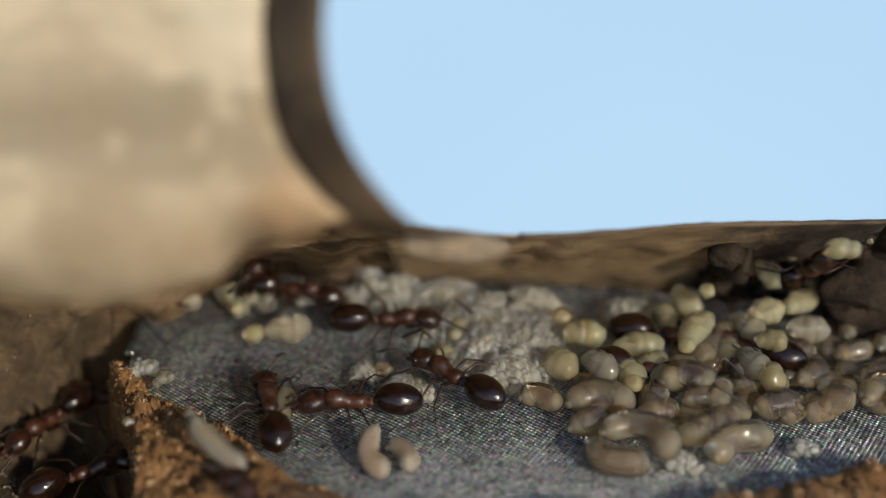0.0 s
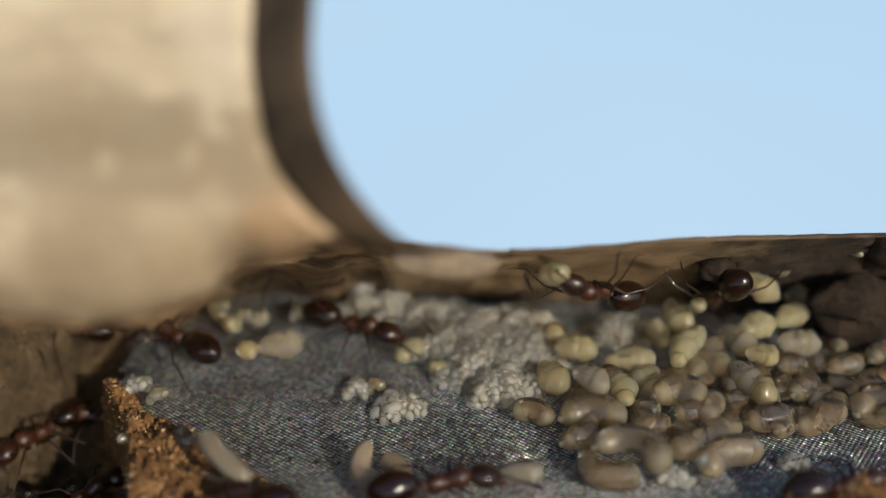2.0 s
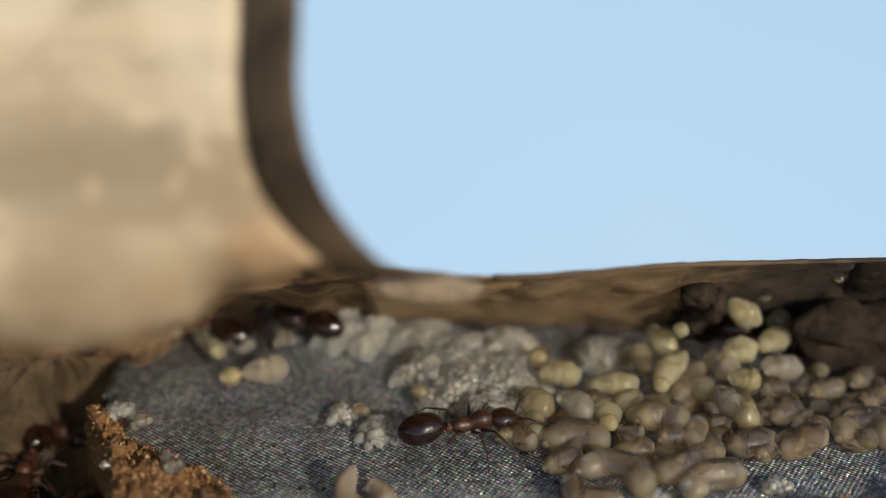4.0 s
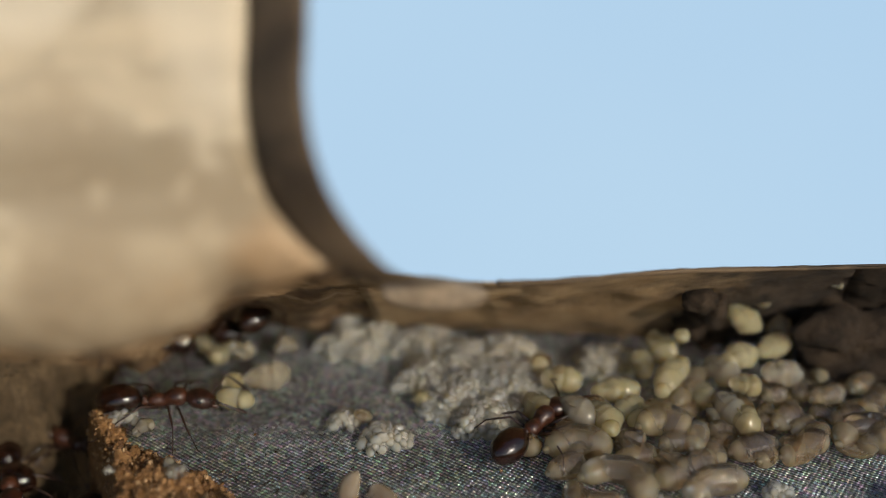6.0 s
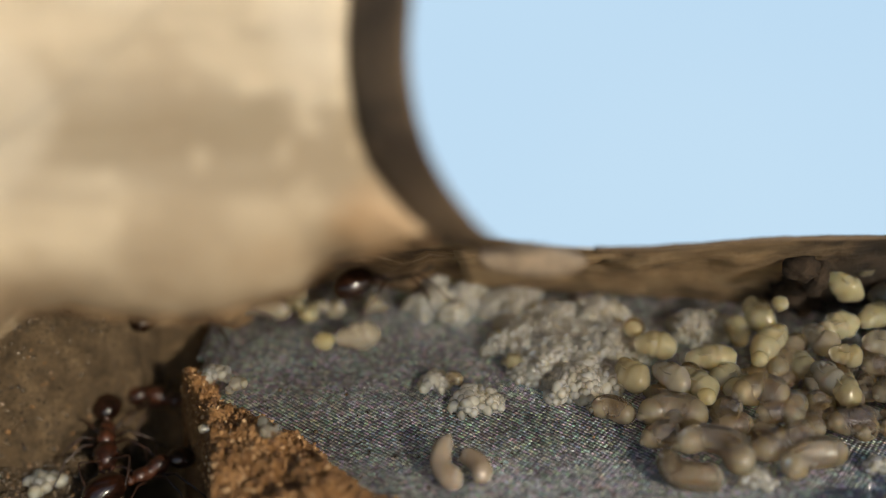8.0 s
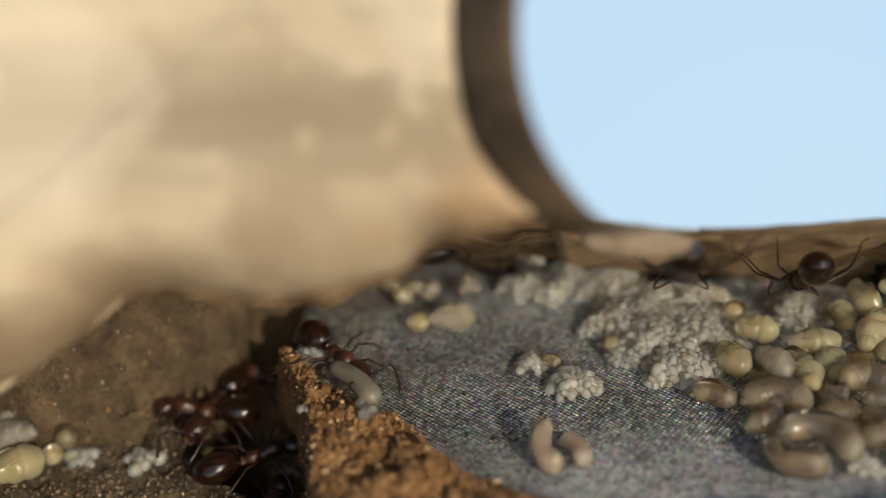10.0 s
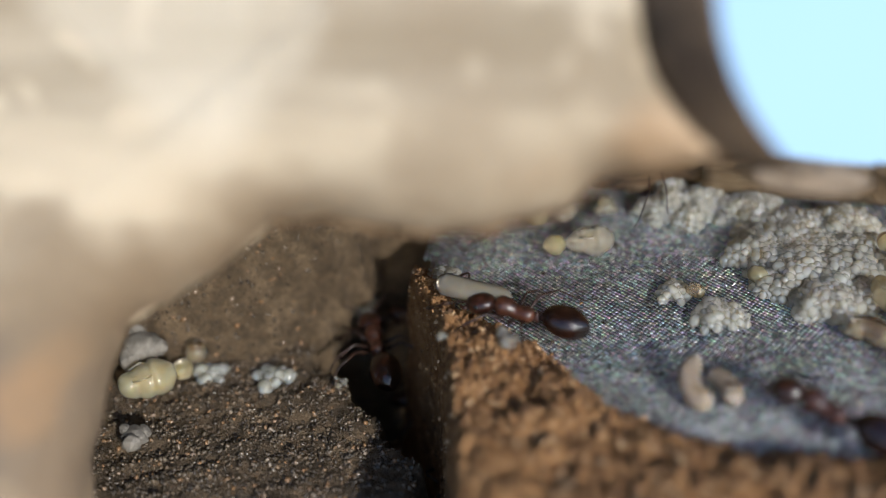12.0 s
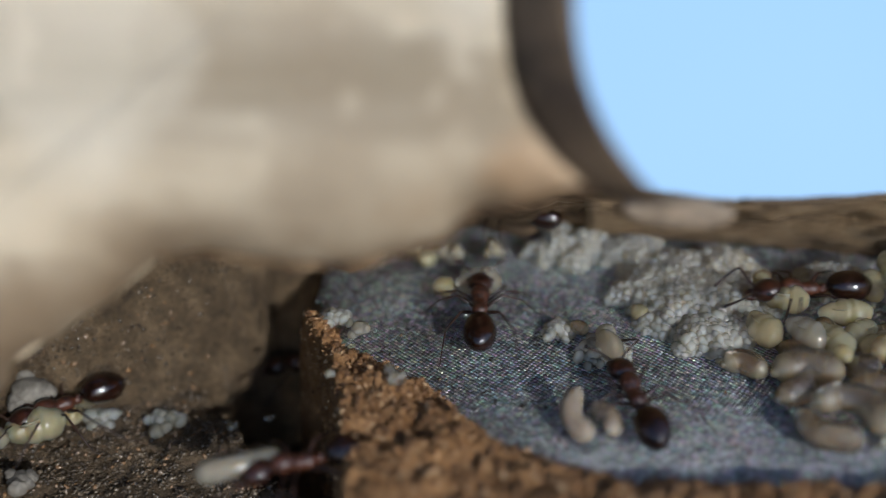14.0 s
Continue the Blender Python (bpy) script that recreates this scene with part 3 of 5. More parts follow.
def leaning_wall(points, rough):
    bm = bmesh.new()
    rows = []
    for p in points:
        foot = Vector((p.x * 1.06 + 0.6, 7.5 - 0.9 * smooth(0, 12, p.x), -0.3))
        col = [p]
        for k in range(1, 19):
            s = k / 18
            belly = math.sin(math.pi * s) * (0.9 + 0.5 * fbm(p.x, s * 5, 0.4)) + rough * fbm(p.x * 1.3, s * 9, 0.6) + 0.5 * rough * fbm(p.x * 3, s * 22, 0.6)
            col.append(p.lerp(foot, s) + Vector((0, 0.55, 0.45)) * (belly * 0.35 * smooth(0, 0.2, s)))
        col += [Vector((foot.x, 9.6, -1.0)), p + Vector((0, 0.55, -0.42))]
        rows.append([bm.verts.new(q) for q in col])
    m = len(rows[0])
    for a, b in zip(rows, rows[1:]):
        for k in range(m):
            bm.faces.new((a[k], a[(k + 1) % m], b[(k + 1) % m], b[k]))
    bm.faces.new(rows[0])
    bm.faces.new(rows[-1])
    return bm


part("overhang", leaning_wall([p for p in rim_pts if p.x < 14.5], 0.5), M_WALL, block, "tan clay wall leaning over the brood")
part("soil_wall", leaning_wall([p + Vector((0, -0.02, -0.02)) for p in rim_pts if p.x > 14.0], 1.6), M_DARK, block, "dark soil wall beyond the tan clay")
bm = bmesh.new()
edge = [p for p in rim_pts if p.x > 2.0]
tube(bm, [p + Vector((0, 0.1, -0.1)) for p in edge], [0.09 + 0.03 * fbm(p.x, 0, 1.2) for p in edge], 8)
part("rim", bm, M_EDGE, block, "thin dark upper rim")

# dark hollow behind the block, and the clay lump under the cut-out's corner
BACK = spline([(-18, -4.0, 8.6), (-12, -4.2, 8.8), (-7, -4.2, 9.2), (-4, -4.0, 9.2), (-1.6, -3.2, 8.4)], 40)
bm = bmesh.new()
rows = []
for p in BACK:
    p = p + Vector((0, 4.5 * smooth(-9.5, -12, p.x), 0))
    foot = Vector((p.x * 1.05, max(7.9, p.y + 8) + 0.5 * fbm(p.x, 2, 0.4), -0.4 - 6 * smooth(-9, -11, p.x)))
    col = [p]
    for k in range(1, 13):
        s = k / 12
        q = p.lerp(foot, s)
        col.append(q + Vector((0, 0.6, 0.3)) * (0.5 * math.sin(math.pi * s) + 0.6 * fbm(p.x, s * 9, 0.6) * smooth(0, 0.2, s)))
    col += [Vector((p.x * 1.05, foot.y + 1.9, -1.0 - 6 * smooth(-9, -11, p.x))), p + Vector((0, 0.5, -0.4))]
    rows.append([bm.verts.new(q) for q in col])
for a, b in zip(rows, rows[1:]):
    for k in range(len(a)):
        bm.faces.new((a[k], a[(k + 1) % len(a)], b[(k + 1) % len(a)], b[k]))
bm.faces.new(rows[0])
bm.faces.new(rows[-1])
part("hollow", bm, M_LIP, block, "brown clay hollow under the block")
bm = bmesh.new()
blob(bm, (0.06, -3.4, 7.71), (1.62, 0.5, 0.52), (0, 3, 0), 5, 0.2, 2.0, 1.1)
part("clay_lump", bm, M_LUMP, block, "pale clay lump under the corner")

# soil clods along the seam of clay and soil
for k in range(3, 9):
    s = k / 8
    q = Vector((9.2 + 0.5 * math.sin(k * 2.1), -0.1, 6.3)).lerp(Vector((10.4 + 0.6 * math.sin(k * 1.7), 6.3, 0.2)), s)
    bm = bmesh.new()
    r = 0.45 + 0.25 * math.sin(k * 3.3) ** 2
    blob(bm, (0, 0, 0), (r * 1.3, r, r), (k * 40, k * 70, 0), 3, 0.6, k * 3.1, 1.8)
    clod = part("soil_clod", bm, M_DARK, block)
    clod.matrix_basis = at(q.x, q.y + 0.15, q.z + 0.1)

# dark soil bank where the overhang ends
bm = bmesh.new()
blob(bm, (18.0, 4.6, 1.3), (4.6, 2.0, 2.6), (0, 8, 14), 5, 0.35, 5.0, 1.4)
bm.normal_update()
for v in bm.verts:
    v.co += v.normal * 0.5 * fbm(v.co.x, v.co.z, 0.9)
tagged(part("soil_bank", bm, M_DARK), "dark soil bank at the end of the overhang", "soil bank", kind="structure")


# ---------------------------------------------------------------- the brood
def shifted(pts):
    """Points about their middle on the floor, and the pose there."""
    pts = [Vector(p) for p in pts]
    c = sum(pts, Vector()) / len(pts)
    c.z = min(p.z for p in pts)
    return [p - c for p in pts], at(*c)


def larva(pts, r, skin, name="larva", label="translucent greyish ant larva lying on the gauze"):
    local, m = shifted(pts)
    t = thing(name, m)
    n = 76
    line = spline(local, n)
    size = sum((b - a).length for a, b in zip(line, line[1:]))
    bm = tube(bmesh.new(), line, sausage(r, n, size, 0.011), 18)
    shade = bm.verts.layers.float.new("gut")
    full = 0.72 + 0.2 * math.sin(size * 37 + m.translation.x * 9000)
    for k, v in enumerate(bm.verts):
        s, out = (k // 18) / (n - 1), (v.co - line[k // 18]).normalized()
        v[shade] = full * smooth(0.1, 0.3, s) * smooth(0.95, 0.75, s) * smooth(0.05, 0.7, out.dot(Vector((0, -0.5, 0.866))))
    for v in bm.verts:
        v.co *= 1 + 0.07 * noise.noise(v.co * 1.3 + m.translation * 900)
    part("body", bm, skin, t)
    tip = line[0] + (line[6] - line[0]).normalized() * 0.1 * r
    part("head", blob(bmesh.new(), tip, (r * 0.3, r * 0.3, r * 0.28), sub=2), skin, t)
    return tagged(t, label, "ant larva", "ant larvae")


def pupa(pts, r, mat, label="creamy ant pupa with folded limbs lying in the brood pile"):
    pts, r = [Vector(p) for p in pts], r * 1.12
    short = 2.9 * r - (pts[-1] - pts[0]).length
    if short > 0:
        grow = (pts[-1] - pts[0]).normalized() * short / 2
        pts = [pts[0] - grow] + pts[1:-1] + [pts[-1] + grow]
    local, m = shifted(pts)
    t = thing("pupa", m)
    bend = math.sin(m.translation.x * 5000 + 1.0)
    ends = (local[-1] - local[0]).normalized()
    bow = ends.cross(Vector((0, 0, 1))).normalized() * (0.35 * r * bend) + Vector((0, 0, 0.12 * r))
    line = [p + bow * (4 * (i / 29) * (1 - i / 29) - 0.5) for i, p in enumerate(spline(local, 30))]
    radii = []
    for i in range(30):
        s = i / 29
        cap = math.sqrt(max(0.0, 1 - abs(2 * s - 1) ** 2.6))
        waist = (0.84 + 0.2 * smooth(0.3, 0.62, s)) * (1 - 0.1 * math.exp(-((s - 0.3) / 0.06) ** 2) - 0.12 * math.exp(-((s - 0.56) / 0.06) ** 2))
        radii.append(max(0.02, r * cap * waist))
    bm = tube(bmesh.new(), line, radii, 18)
    for v in bm.verts:
        q = v.co / r
        v.co += r * Vector((noise.noise(q * 1.1 + m.translation * 700), noise.noise(q * 1.1 + Vector((9, 0, 0)) + m.translation * 700), 0.8 * noise.noise(q * 1.2 + Vector((0, 9, 0)) + m.translation * 500))) * 0.17
    part("body", bm, mat, t)
    d = (line[-1] - line[0]).normalized()
    side = d.cross(Vector((0, 0, 1))).normalized()
    up = side.cross(d)
    for k, off in ((-1, 0.55), (1, 0.55), (-1, 0.15), (1, 0.15)):
        path = [line[7] + (side * k * off + up * 0.75) * r * 0.86, line[13] + (side * k * (off + 0.15) + up * 0.8) * r * 0.88, line[19] + (side * k * off * 0.7 + up * 0.72) * r * 0.86]
        part("folded_leg", tube(bmesh.new(), spline(path, 9), [r * 0.03 + r * 0.06 * math.sin(math.pi * (i + 0.6) / 10) for i in range(9)], 7), mat, t)
    return tagged(t, label, "ant pupa", "ant pupae")


def lump(name, x, y, z, r, mat, label, category, group, rough=0.12):
    bm = bmesh.new()
    blob(bm, (0, 0, 0), (r * 1.05, r, r * 0.92), (0, 0, x * 50), 3, rough, x + y, 1.6)
    ob = part(name, bm, mat)
    ob.matrix_basis = at(x, y, z)
    return tagged(ob, label, category, group)


def bead(x, y, z, r, mat):
    return lump("young_larva", x, y, z, r, mat, "rounded yellow ant larva in the brood pile", "ant larva", "yellow larvae")


def pale_lump(x, y, z, r, mat):
    """A limp flake of a few grown-together lobes."""
    bm = bmesh.new()
    for k in range(4):
        a, q = k * 2.1 + x * 3, r * (0.75 if k == 0 else 0.3 + 0.25 * abs(math.sin(k * 5 + y)))
        off = 0.0 if k == 0 else 0.62 * r
        blob(bm, (off * math.cos(a), off * math.sin(a), 0.25 * r * math.sin(k * 2.6 + x)), (q, q * 0.9, q * 0.8), (k * 50, k * 30, x * 50), 3, 0.3, x + y + k, 1.9)
    ob = part("pale_lump", bm, mat)
    ob.matrix_basis = at(x, y, z)
    return tagged(ob, "pale damp translucent flake on the nest floor", "lump", "pale lumps")


EGG = part("egg", blob(bmesh.new(), (0, 0, 0), (0.145, 0.185, 0.14), sub=2), M_EGG)
EGG_MESH = EGG.data
bpy.data.objects.remove(EGG)


def egg_cluster(x, y, rx, ry, rise, count, seed, base=0.0, grow=1.0):
    rnd = random.Random(seed)
    rx, ry, rise = rx * 1.08, ry * 1.08, rise * 0.75
    t = thing("egg_cluster", at(x, y, base))

    def ragged(a):
        return 1 + 0.17 * math.sin(3 * a + seed) + 0.13 * math.sin(5 * a + seed * 2) + 0.09 * math.sin(9 * a + seed * 3)

    def height(px, py, s):
        uneven = 0.95 + 0.15 * noise.noise(Vector((px * 1.7 + seed, py * 1.7, 0.3)))
        return rise * uneven * max(0.0, 1 - min(1.0, s) ** 3.6)

    placed = []
    tries = 0
    while len(placed) < count * 1.7 and tries < count * 90:
        tries += 1
        a, s = rnd.uniform(0, 6.283), math.sqrt(rnd.random())
        px, py = rx * s * ragged(a) * math.cos(a), ry * s * ragged(a) * math.sin(a)
        pz = 0.1 + height(px, py, s)
        if any((px - q[0]) ** 2 + (py - q[1]) ** 2 + (pz - q[2]) ** 2 < (0.215 * grow) ** 2 for q in placed):
            continue
        placed.append((px, py, pz))
        e = new("egg", EGG_MESH)
        e.parent = t
        e.matrix_basis = at(px, py, pz - 0.125, rnd.uniform(-70, 70), rnd.uniform(-60, 60), rnd.uniform(0, 360), grow * (1.0 + 0.55 * rnd.random() ** 2))
    # the older eggs grown together under the loose ones
    core = blob(bmesh.new(), (0, 0, 0), (1, 1, 1), sub=4)
    for v in core.verts:
        s, a = math.hypot(v.co.x, v.co.y), math.atan2(v.co.y, v.co.x)
        px, py = rx * 0.97 * s * ragged(a) * math.cos(a), ry * 0.97 * s * ragged(a) * math.sin(a)
        pit = 0.02 * noise.noise(Vector((px * 5, py * 5, seed)))
        v.co = (px, py, (0.06 + height(px, py, s) + pit * (1 - s)) if v.co.z > 0 else -0.1)
    part("core", core, M_CORE, t)
    return tagged(t, "heap of small white ant eggs stuck together", "egg cluster", "egg clusters")


larva(((2.24, -1.05, 0.46), (2.92, -0.83, 0.46), (3.64, -1.46, 0.46)), 0.46, M_LARVA_BROWN)
larva(((3.82, -1.57, 0.61), (4.81, -1.04, 0.61), (6.09, -1.51, 0.61)), 0.61, M_LARVA)
larva(((3.78, -2.70, 0.48), (4.42, -2.31, 0.48), (5.13, -2.10, 0.48)), 0.48, M_LARVA)
larva(((4.79, -3.15, 0.68), (5.76, -2.66, 0.68), (6.61, -3.10, 0.68), (6.77, -4.28, 0.68)), 0.53, M_LARVA)
larva(((4.52, -3.17, 0.51), (4.67, -4.07, 0.51), (5.47, -4.41, 0.51), (6.09, -4.19, 0.51)), 0.51, M_LARVA_BROWN)
larva(((7.24, -3.26, 0.53), (8.34, -2.68, 0.53), (9.37, -1.88, 0.53)), 0.53, M_LARVA)
larva(((8.23, -4.29, 0.55), (8.86, -3.32, 0.55), (10.32, -3.00, 0.55)), 0.55, M_LARVA)
larva(((6.04, -1.99, 0.46), (6.81, -1.78, 0.46), (7.58, -1.69, 0.46)), 0.46, M_LARVA_BROWN)
larva(((7.01, -0.80, 0.97), (7.92, -0.41, 0.97), (8.78, -1.00, 0.97)), 0.62, M_LARVA)
larva(((10.01, -1.69, 0.55), (10.81, -1.44, 0.55), (11.59, -1.20, 0.55)), 0.55, M_LARVA)
larva(((11.67, -1.85, 0.46), (12.51, -1.49, 0.46), (13.64, -0.12, 0.46)), 0.46, M_LARVA_BROWN)
larva(((13.77, -1.30, 0.55), (14.52, -0.35, 0.55), (15.45, -0.44, 0.55), (15.27, -1.61, 0.55)), 0.55, M_LARVA)
larva(((9.34, -1.14, 0.44), (9.55, -2.15, 0.44)), 0.44, M_LARVA)
larva(((7.67, -1.53, 0.74), (8.68, -1.13, 0.74)), 0.44, M_LARVA)
larva(((13.46, 1.15, 0.68), (14.80, 1.67, 0.68)), 0.48, M_LARVA)
larva(((13.87, 0.07, 0.56), (15.25, 0.46, 0.56)), 0.46, M_LARVA)
larva(((8.58, 0.57, 0.86), (9.19, 1.79, 0.86), (9.98, 2.80, 0.86)), 0.46, M_LARVA)
larva(((11.85, -0.22, 0.58), (12.96, 0.71, 0.58)), 0.48, M_LARVA)
larva(((5.26, -0.36, 0.70), (5.92, 1.26, 0.70)), 0.4, M_LARVA_BROWN)
larva(((6.35, -0.92, 0.64), (7.26, -1.18, 0.64)), 0.44, M_LARVA)
larva(((9.76, 0.01, 0.66), (10.39, 1.19, 0.66)), 0.46, M_LARVA)
larva(((12.51, -0.73, 0.48), (13.52, -1.20, 0.48)), 0.48, M_LARVA)
larva(((8.64, -1.87, 0.76), (9.18, -0.45, 0.76)), 0.46, M_LARVA)
larva(((4.13, -0.08, 0.50), (5.08, -0.25, 0.50)), 0.4, M_LARVA_BROWN)
larva(((11.79, 1.25, 0.74), (12.67, 1.59, 0.74)), 0.44, M_LARVA)
larva(((14.08, 2.36, 0.70), (14.80, 3.86, 0.70)), 0.4, M_LARVA)
larva(((15.05, 1.55, 0.76), (15.98, 2.63, 0.76)), 0.46, M_LARVA)
larva(((10.46, -0.41, 0.61), (11.46, -0.26, 0.61)), 0.46, M_LARVA)
larva(((16.46, -0.31, 0.36), (16.74, -0.59, 0.45), (17.10, -0.77, 0.48)), 0.36, M_LARVA)
larva(((15.60, -1.04, 0.32), (15.72, -0.28, 0.37), (16.22, 0.30, 0.28)), 0.32, M_LARVA_BROWN)
larva(((14.01, 1.25, 0.36), (13.83, 1.91, 0.43), (13.51, 2.51, 0.52)), 0.36, M_LARVA)
larva(((6.51, -2.41, 0.35), (6.98, -2.56, 0.40), (7.45, -2.73, 0.41)), 0.35, M_LARVA)
larva(((10.44, -0.44, 0.31), (9.84, -0.87, 0.46), (9.40, -1.46, 0.40)), 0.31, M_LARVA_BROWN)
larva(((17.68, 2.45, 0.39), (17.12, 2.64, 0.41), (16.54, 2.73, 0.47)), 0.39, M_LARVA)
larva(((7.02, 0.21, 0.33), (6.71, 0.49, 0.30), (6.48, 0.83, 0.49)), 0.33, M_LARVA_BROWN)
larva(((5.34, -0.79, 0.31), (5.75, -0.68, 0.39), (6.16, -0.81, 0.38)), 0.31, M_LARVA)
larva(((17.05, -0.43, 0.35), (17.63, -0.00, 0.39), (18.01, 0.61, 0.32)), 0.35, M_LARVA_BROWN)
larva(((7.35, 0.99, 0.42), (8.04, 0.96, 0.49), (8.73, 0.97, 0.59)), 0.42, M_LARVA_BROWN)
larva(((17.40, 4.28, 0.32), (17.77, 3.83, 0.49), (17.88, 3.26, 0.32)), 0.32, M_LARVA_BROWN)
larva(((16.30, 2.32, 0.38), (16.51, 1.69, 0.52), (16.60, 1.04, 0.44)), 0.38, M_LARVA_BROWN)
larva(((17.50, 1.23, 0.36), (17.70, 1.90, 0.39), (18.10, 2.47, 0.39)), 0.36, M_LARVA_BROWN)
larva(((15.53, 2.35, 0.38), (16.08, 1.88, 0.57), (16.29, 1.19, 0.49)), 0.38, M_LARVA)
larva(((16.59, 0.64, 0.37), (17.06, 0.56, 0.39), (17.45, 0.28, 0.62)), 0.37, M_LARVA)
larva(((12.39, 2.91, 0.35), (12.65, 2.67, 0.40), (12.97, 2.51, 0.33)), 0.35, M_LARVA_BROWN)
larva(((12.14, 0.23, 0.35), (11.74, 0.32, 0.35), (11.34, 0.39, 0.34)), 0.35, M_LARVA)
larva(((11.30, 0.60, 0.36), (11.08, 1.31, 0.43), (10.68, 1.94, 0.35)), 0.36, M_LARVA_BROWN)
larva(((10.50, -0.40, 0.30), (10.52, 0.14, 0.46), (10.54, 0.68, 0.47)), 0.3, M_LARVA_BROWN)
larva(((8.27, -0.05, 0.36), (8.04, 0.36, 0.40), (7.79, 0.75, 0.53)), 0.36, M_LARVA)
larva(((5.76, 0.31, 0.33), (5.97, -0.01, 0.48), (6.04, -0.39, 0.48)), 0.33, M_LARVA)
larva(((15.88, 4.25, 0.38), (16.45, 3.77, 0.38), (17.06, 3.33, 0.39)), 0.38, M_LARVA)
larva(((15.24, 2.52, 0.35), (14.89, 2.32, 0.30), (14.52, 2.18, 0.33)), 0.35, M_LARVA_BROWN)
larva(((16.33, 4.89, 0.32), (16.37, 4.50, 0.44), (16.21, 4.15, 0.34)), 0.32, M_LARVA)
larva(((15.00, -0.95, 0.41), (14.80, -1.25, 0.55), (14.66, -1.59, 0.45)), 0.41, M_LARVA)
larva(((11.12, 1.58, 0.41), (11.43, 1.79, 0.59), (11.74, 2.00, 0.38)), 0.41, M_LARVA)
larva(((16.20, 1.55, 0.41), (15.65, 1.09, 0.53), (15.30, 0.47, 0.55)), 0.41, M_LARVA)
larva(((11.85, -0.84, 0.35), (12.30, -1.01, 0.36), (12.65, -1.34, 0.33)), 0.35, M_LARVA_BROWN)
larva(((17.76, 3.53, 0.38), (18.15, 3.67, 0.33), (18.56, 3.67, 0.34)), 0.38, M_LARVA_BROWN)
larva(((17.22, 3.48, 0.38), (17.46, 3.05, 0.49), (17.50, 2.56, 0.57)), 0.38, M_LARVA_BROWN)
larva(((11.85, -1.04, 0.37), (11.17, -0.99, 0.46), (10.59, -0.62, 0.34)), 0.37, M_LARVA)
larva(((8.71, 0.63, 0.34), (8.91, 0.01, 0.36), (8.79, -0.63, 0.50)), 0.34, M_LARVA)
larva(((11.48, 0.51, 0.34), (11.77, 0.79, 0.40), (12.14, 0.95, 0.58)), 0.34, M_LARVA_BROWN)
larva(((7.51, -1.51, 0.42), (7.93, -1.98, 0.40), (8.47, -2.31, 0.46)), 0.42, M_LARVA_BROWN)
larva(((13.40, 0.49, 0.37), (12.95, 0.08, 0.38), (12.54, -0.37, 0.46)), 0.37, M_LARVA)
larva(((6.79, 0.40, 0.39), (6.28, 0.00, 0.46), (6.03, -0.60, 0.59)), 0.39, M_LARVA)
larva(((15.29, 0.28, 0.33), (15.76, 0.49, 0.30), (16.27, 0.60, 0.36)), 0.33, M_LARVA)
larva(((4.33, -2.25, 0.30), (4.74, -1.71, 0.49), (5.19, -1.21, 0.51)), 0.3, M_LARVA)
larva(((15.58, 1.49, 0.38), (15.02, 1.05, 0.34), (14.40, 0.71, 0.34)), 0.38, M_LARVA_BROWN)
larva(((17.07, 3.72, 0.32), (16.80, 4.16, 0.36), (16.37, 4.46, 0.27)), 0.32, M_LARVA)
larva(((13.32, 1.45, 0.41), (13.31, 1.93, 0.50), (13.52, 2.37, 0.45)), 0.41, M_LARVA)
larva(((7.53, 0.67, 0.36), (7.53, 0.26, 0.31), (7.43, -0.13, 0.54)), 0.36, M_LARVA_BROWN)
larva(((12.80, 2.69, 0.35), (12.27, 2.44, 0.51), (11.78, 2.11, 0.48)), 0.35, M_LARVA)
larva(((6.24, -0.61, 0.40), (6.71, -0.32, 0.45), (7.14, 0.03, 0.49)), 0.4, M_LARVA)
larva(((13.37, 2.83, 0.38), (13.73, 3.24, 0.47), (14.07, 3.67, 0.60)), 0.38, M_LARVA)
larva(((15.18, 3.77, 0.32), (15.21, 3.20, 0.46), (15.36, 2.65, 0.30)), 0.32, M_LARVA_BROWN)
larva(((16.93, 1.61, 0.42), (16.83, 2.09, 0.39), (16.67, 2.55, 0.39)), 0.42, M_LARVA)
larva(((16.00, 3.85, 0.42), (15.63, 3.75, 0.48), (15.26, 3.67, 0.45)), 0.42, M_LARVA_BROWN)
larva(((18.82, 3.24, 0.35), (18.99, 3.59, 0.51), (19.20, 3.92, 0.35)), 0.35, M_LARVA_BROWN)
larva(((16.27, 3.36, 0.39), (15.92, 3.31, 0.55), (15.57, 3.38, 0.35)), 0.39, M_LARVA)
larva(((15.90, -1.33, 0.35), (16.04, -0.84, 0.31), (16.12, -0.33, 0.44)), 0.35, M_LARVA)
larva(((12.92, 1.71, 0.38), (12.49, 1.93, 0.53), (12.18, 2.31, 0.42)), 0.38, M_LARVA)
larva(((17.35, 1.79, 0.41), (17.81, 1.17, 0.61), (18.51, 0.85, 0.48)), 0.41, M_LARVA)
larva(((16.59, 0.68, 0.33), (16.89, 0.12, 0.38), (16.85, -0.52, 0.42)), 0.33, M_LARVA)
larva(((7.50, -1.85, 0.39), (7.72, -2.57, 0.41), (8.26, -3.09, 0.54)), 0.39, M_LARVA_BROWN)
larva(((5.64, -2.41, 0.39), (5.56, -1.82, 0.41), (5.36, -1.25, 0.44)), 0.39, M_LARVA_BROWN)
larva(((10.92, -2.01, 0.40), (11.20, -1.71, 0.35), (11.58, -1.55, 0.62)), 0.4, M_LARVA_BROWN)
larva(((18.68, 3.44, 0.42), (18.57, 2.94, 0.59), (18.40, 2.46, 0.57)), 0.42, M_LARVA)
larva(((5.50, 0.60, 0.36), (4.91, 0.25, 0.42), (4.40, -0.20, 0.37)), 0.36, M_LARVA_BROWN)
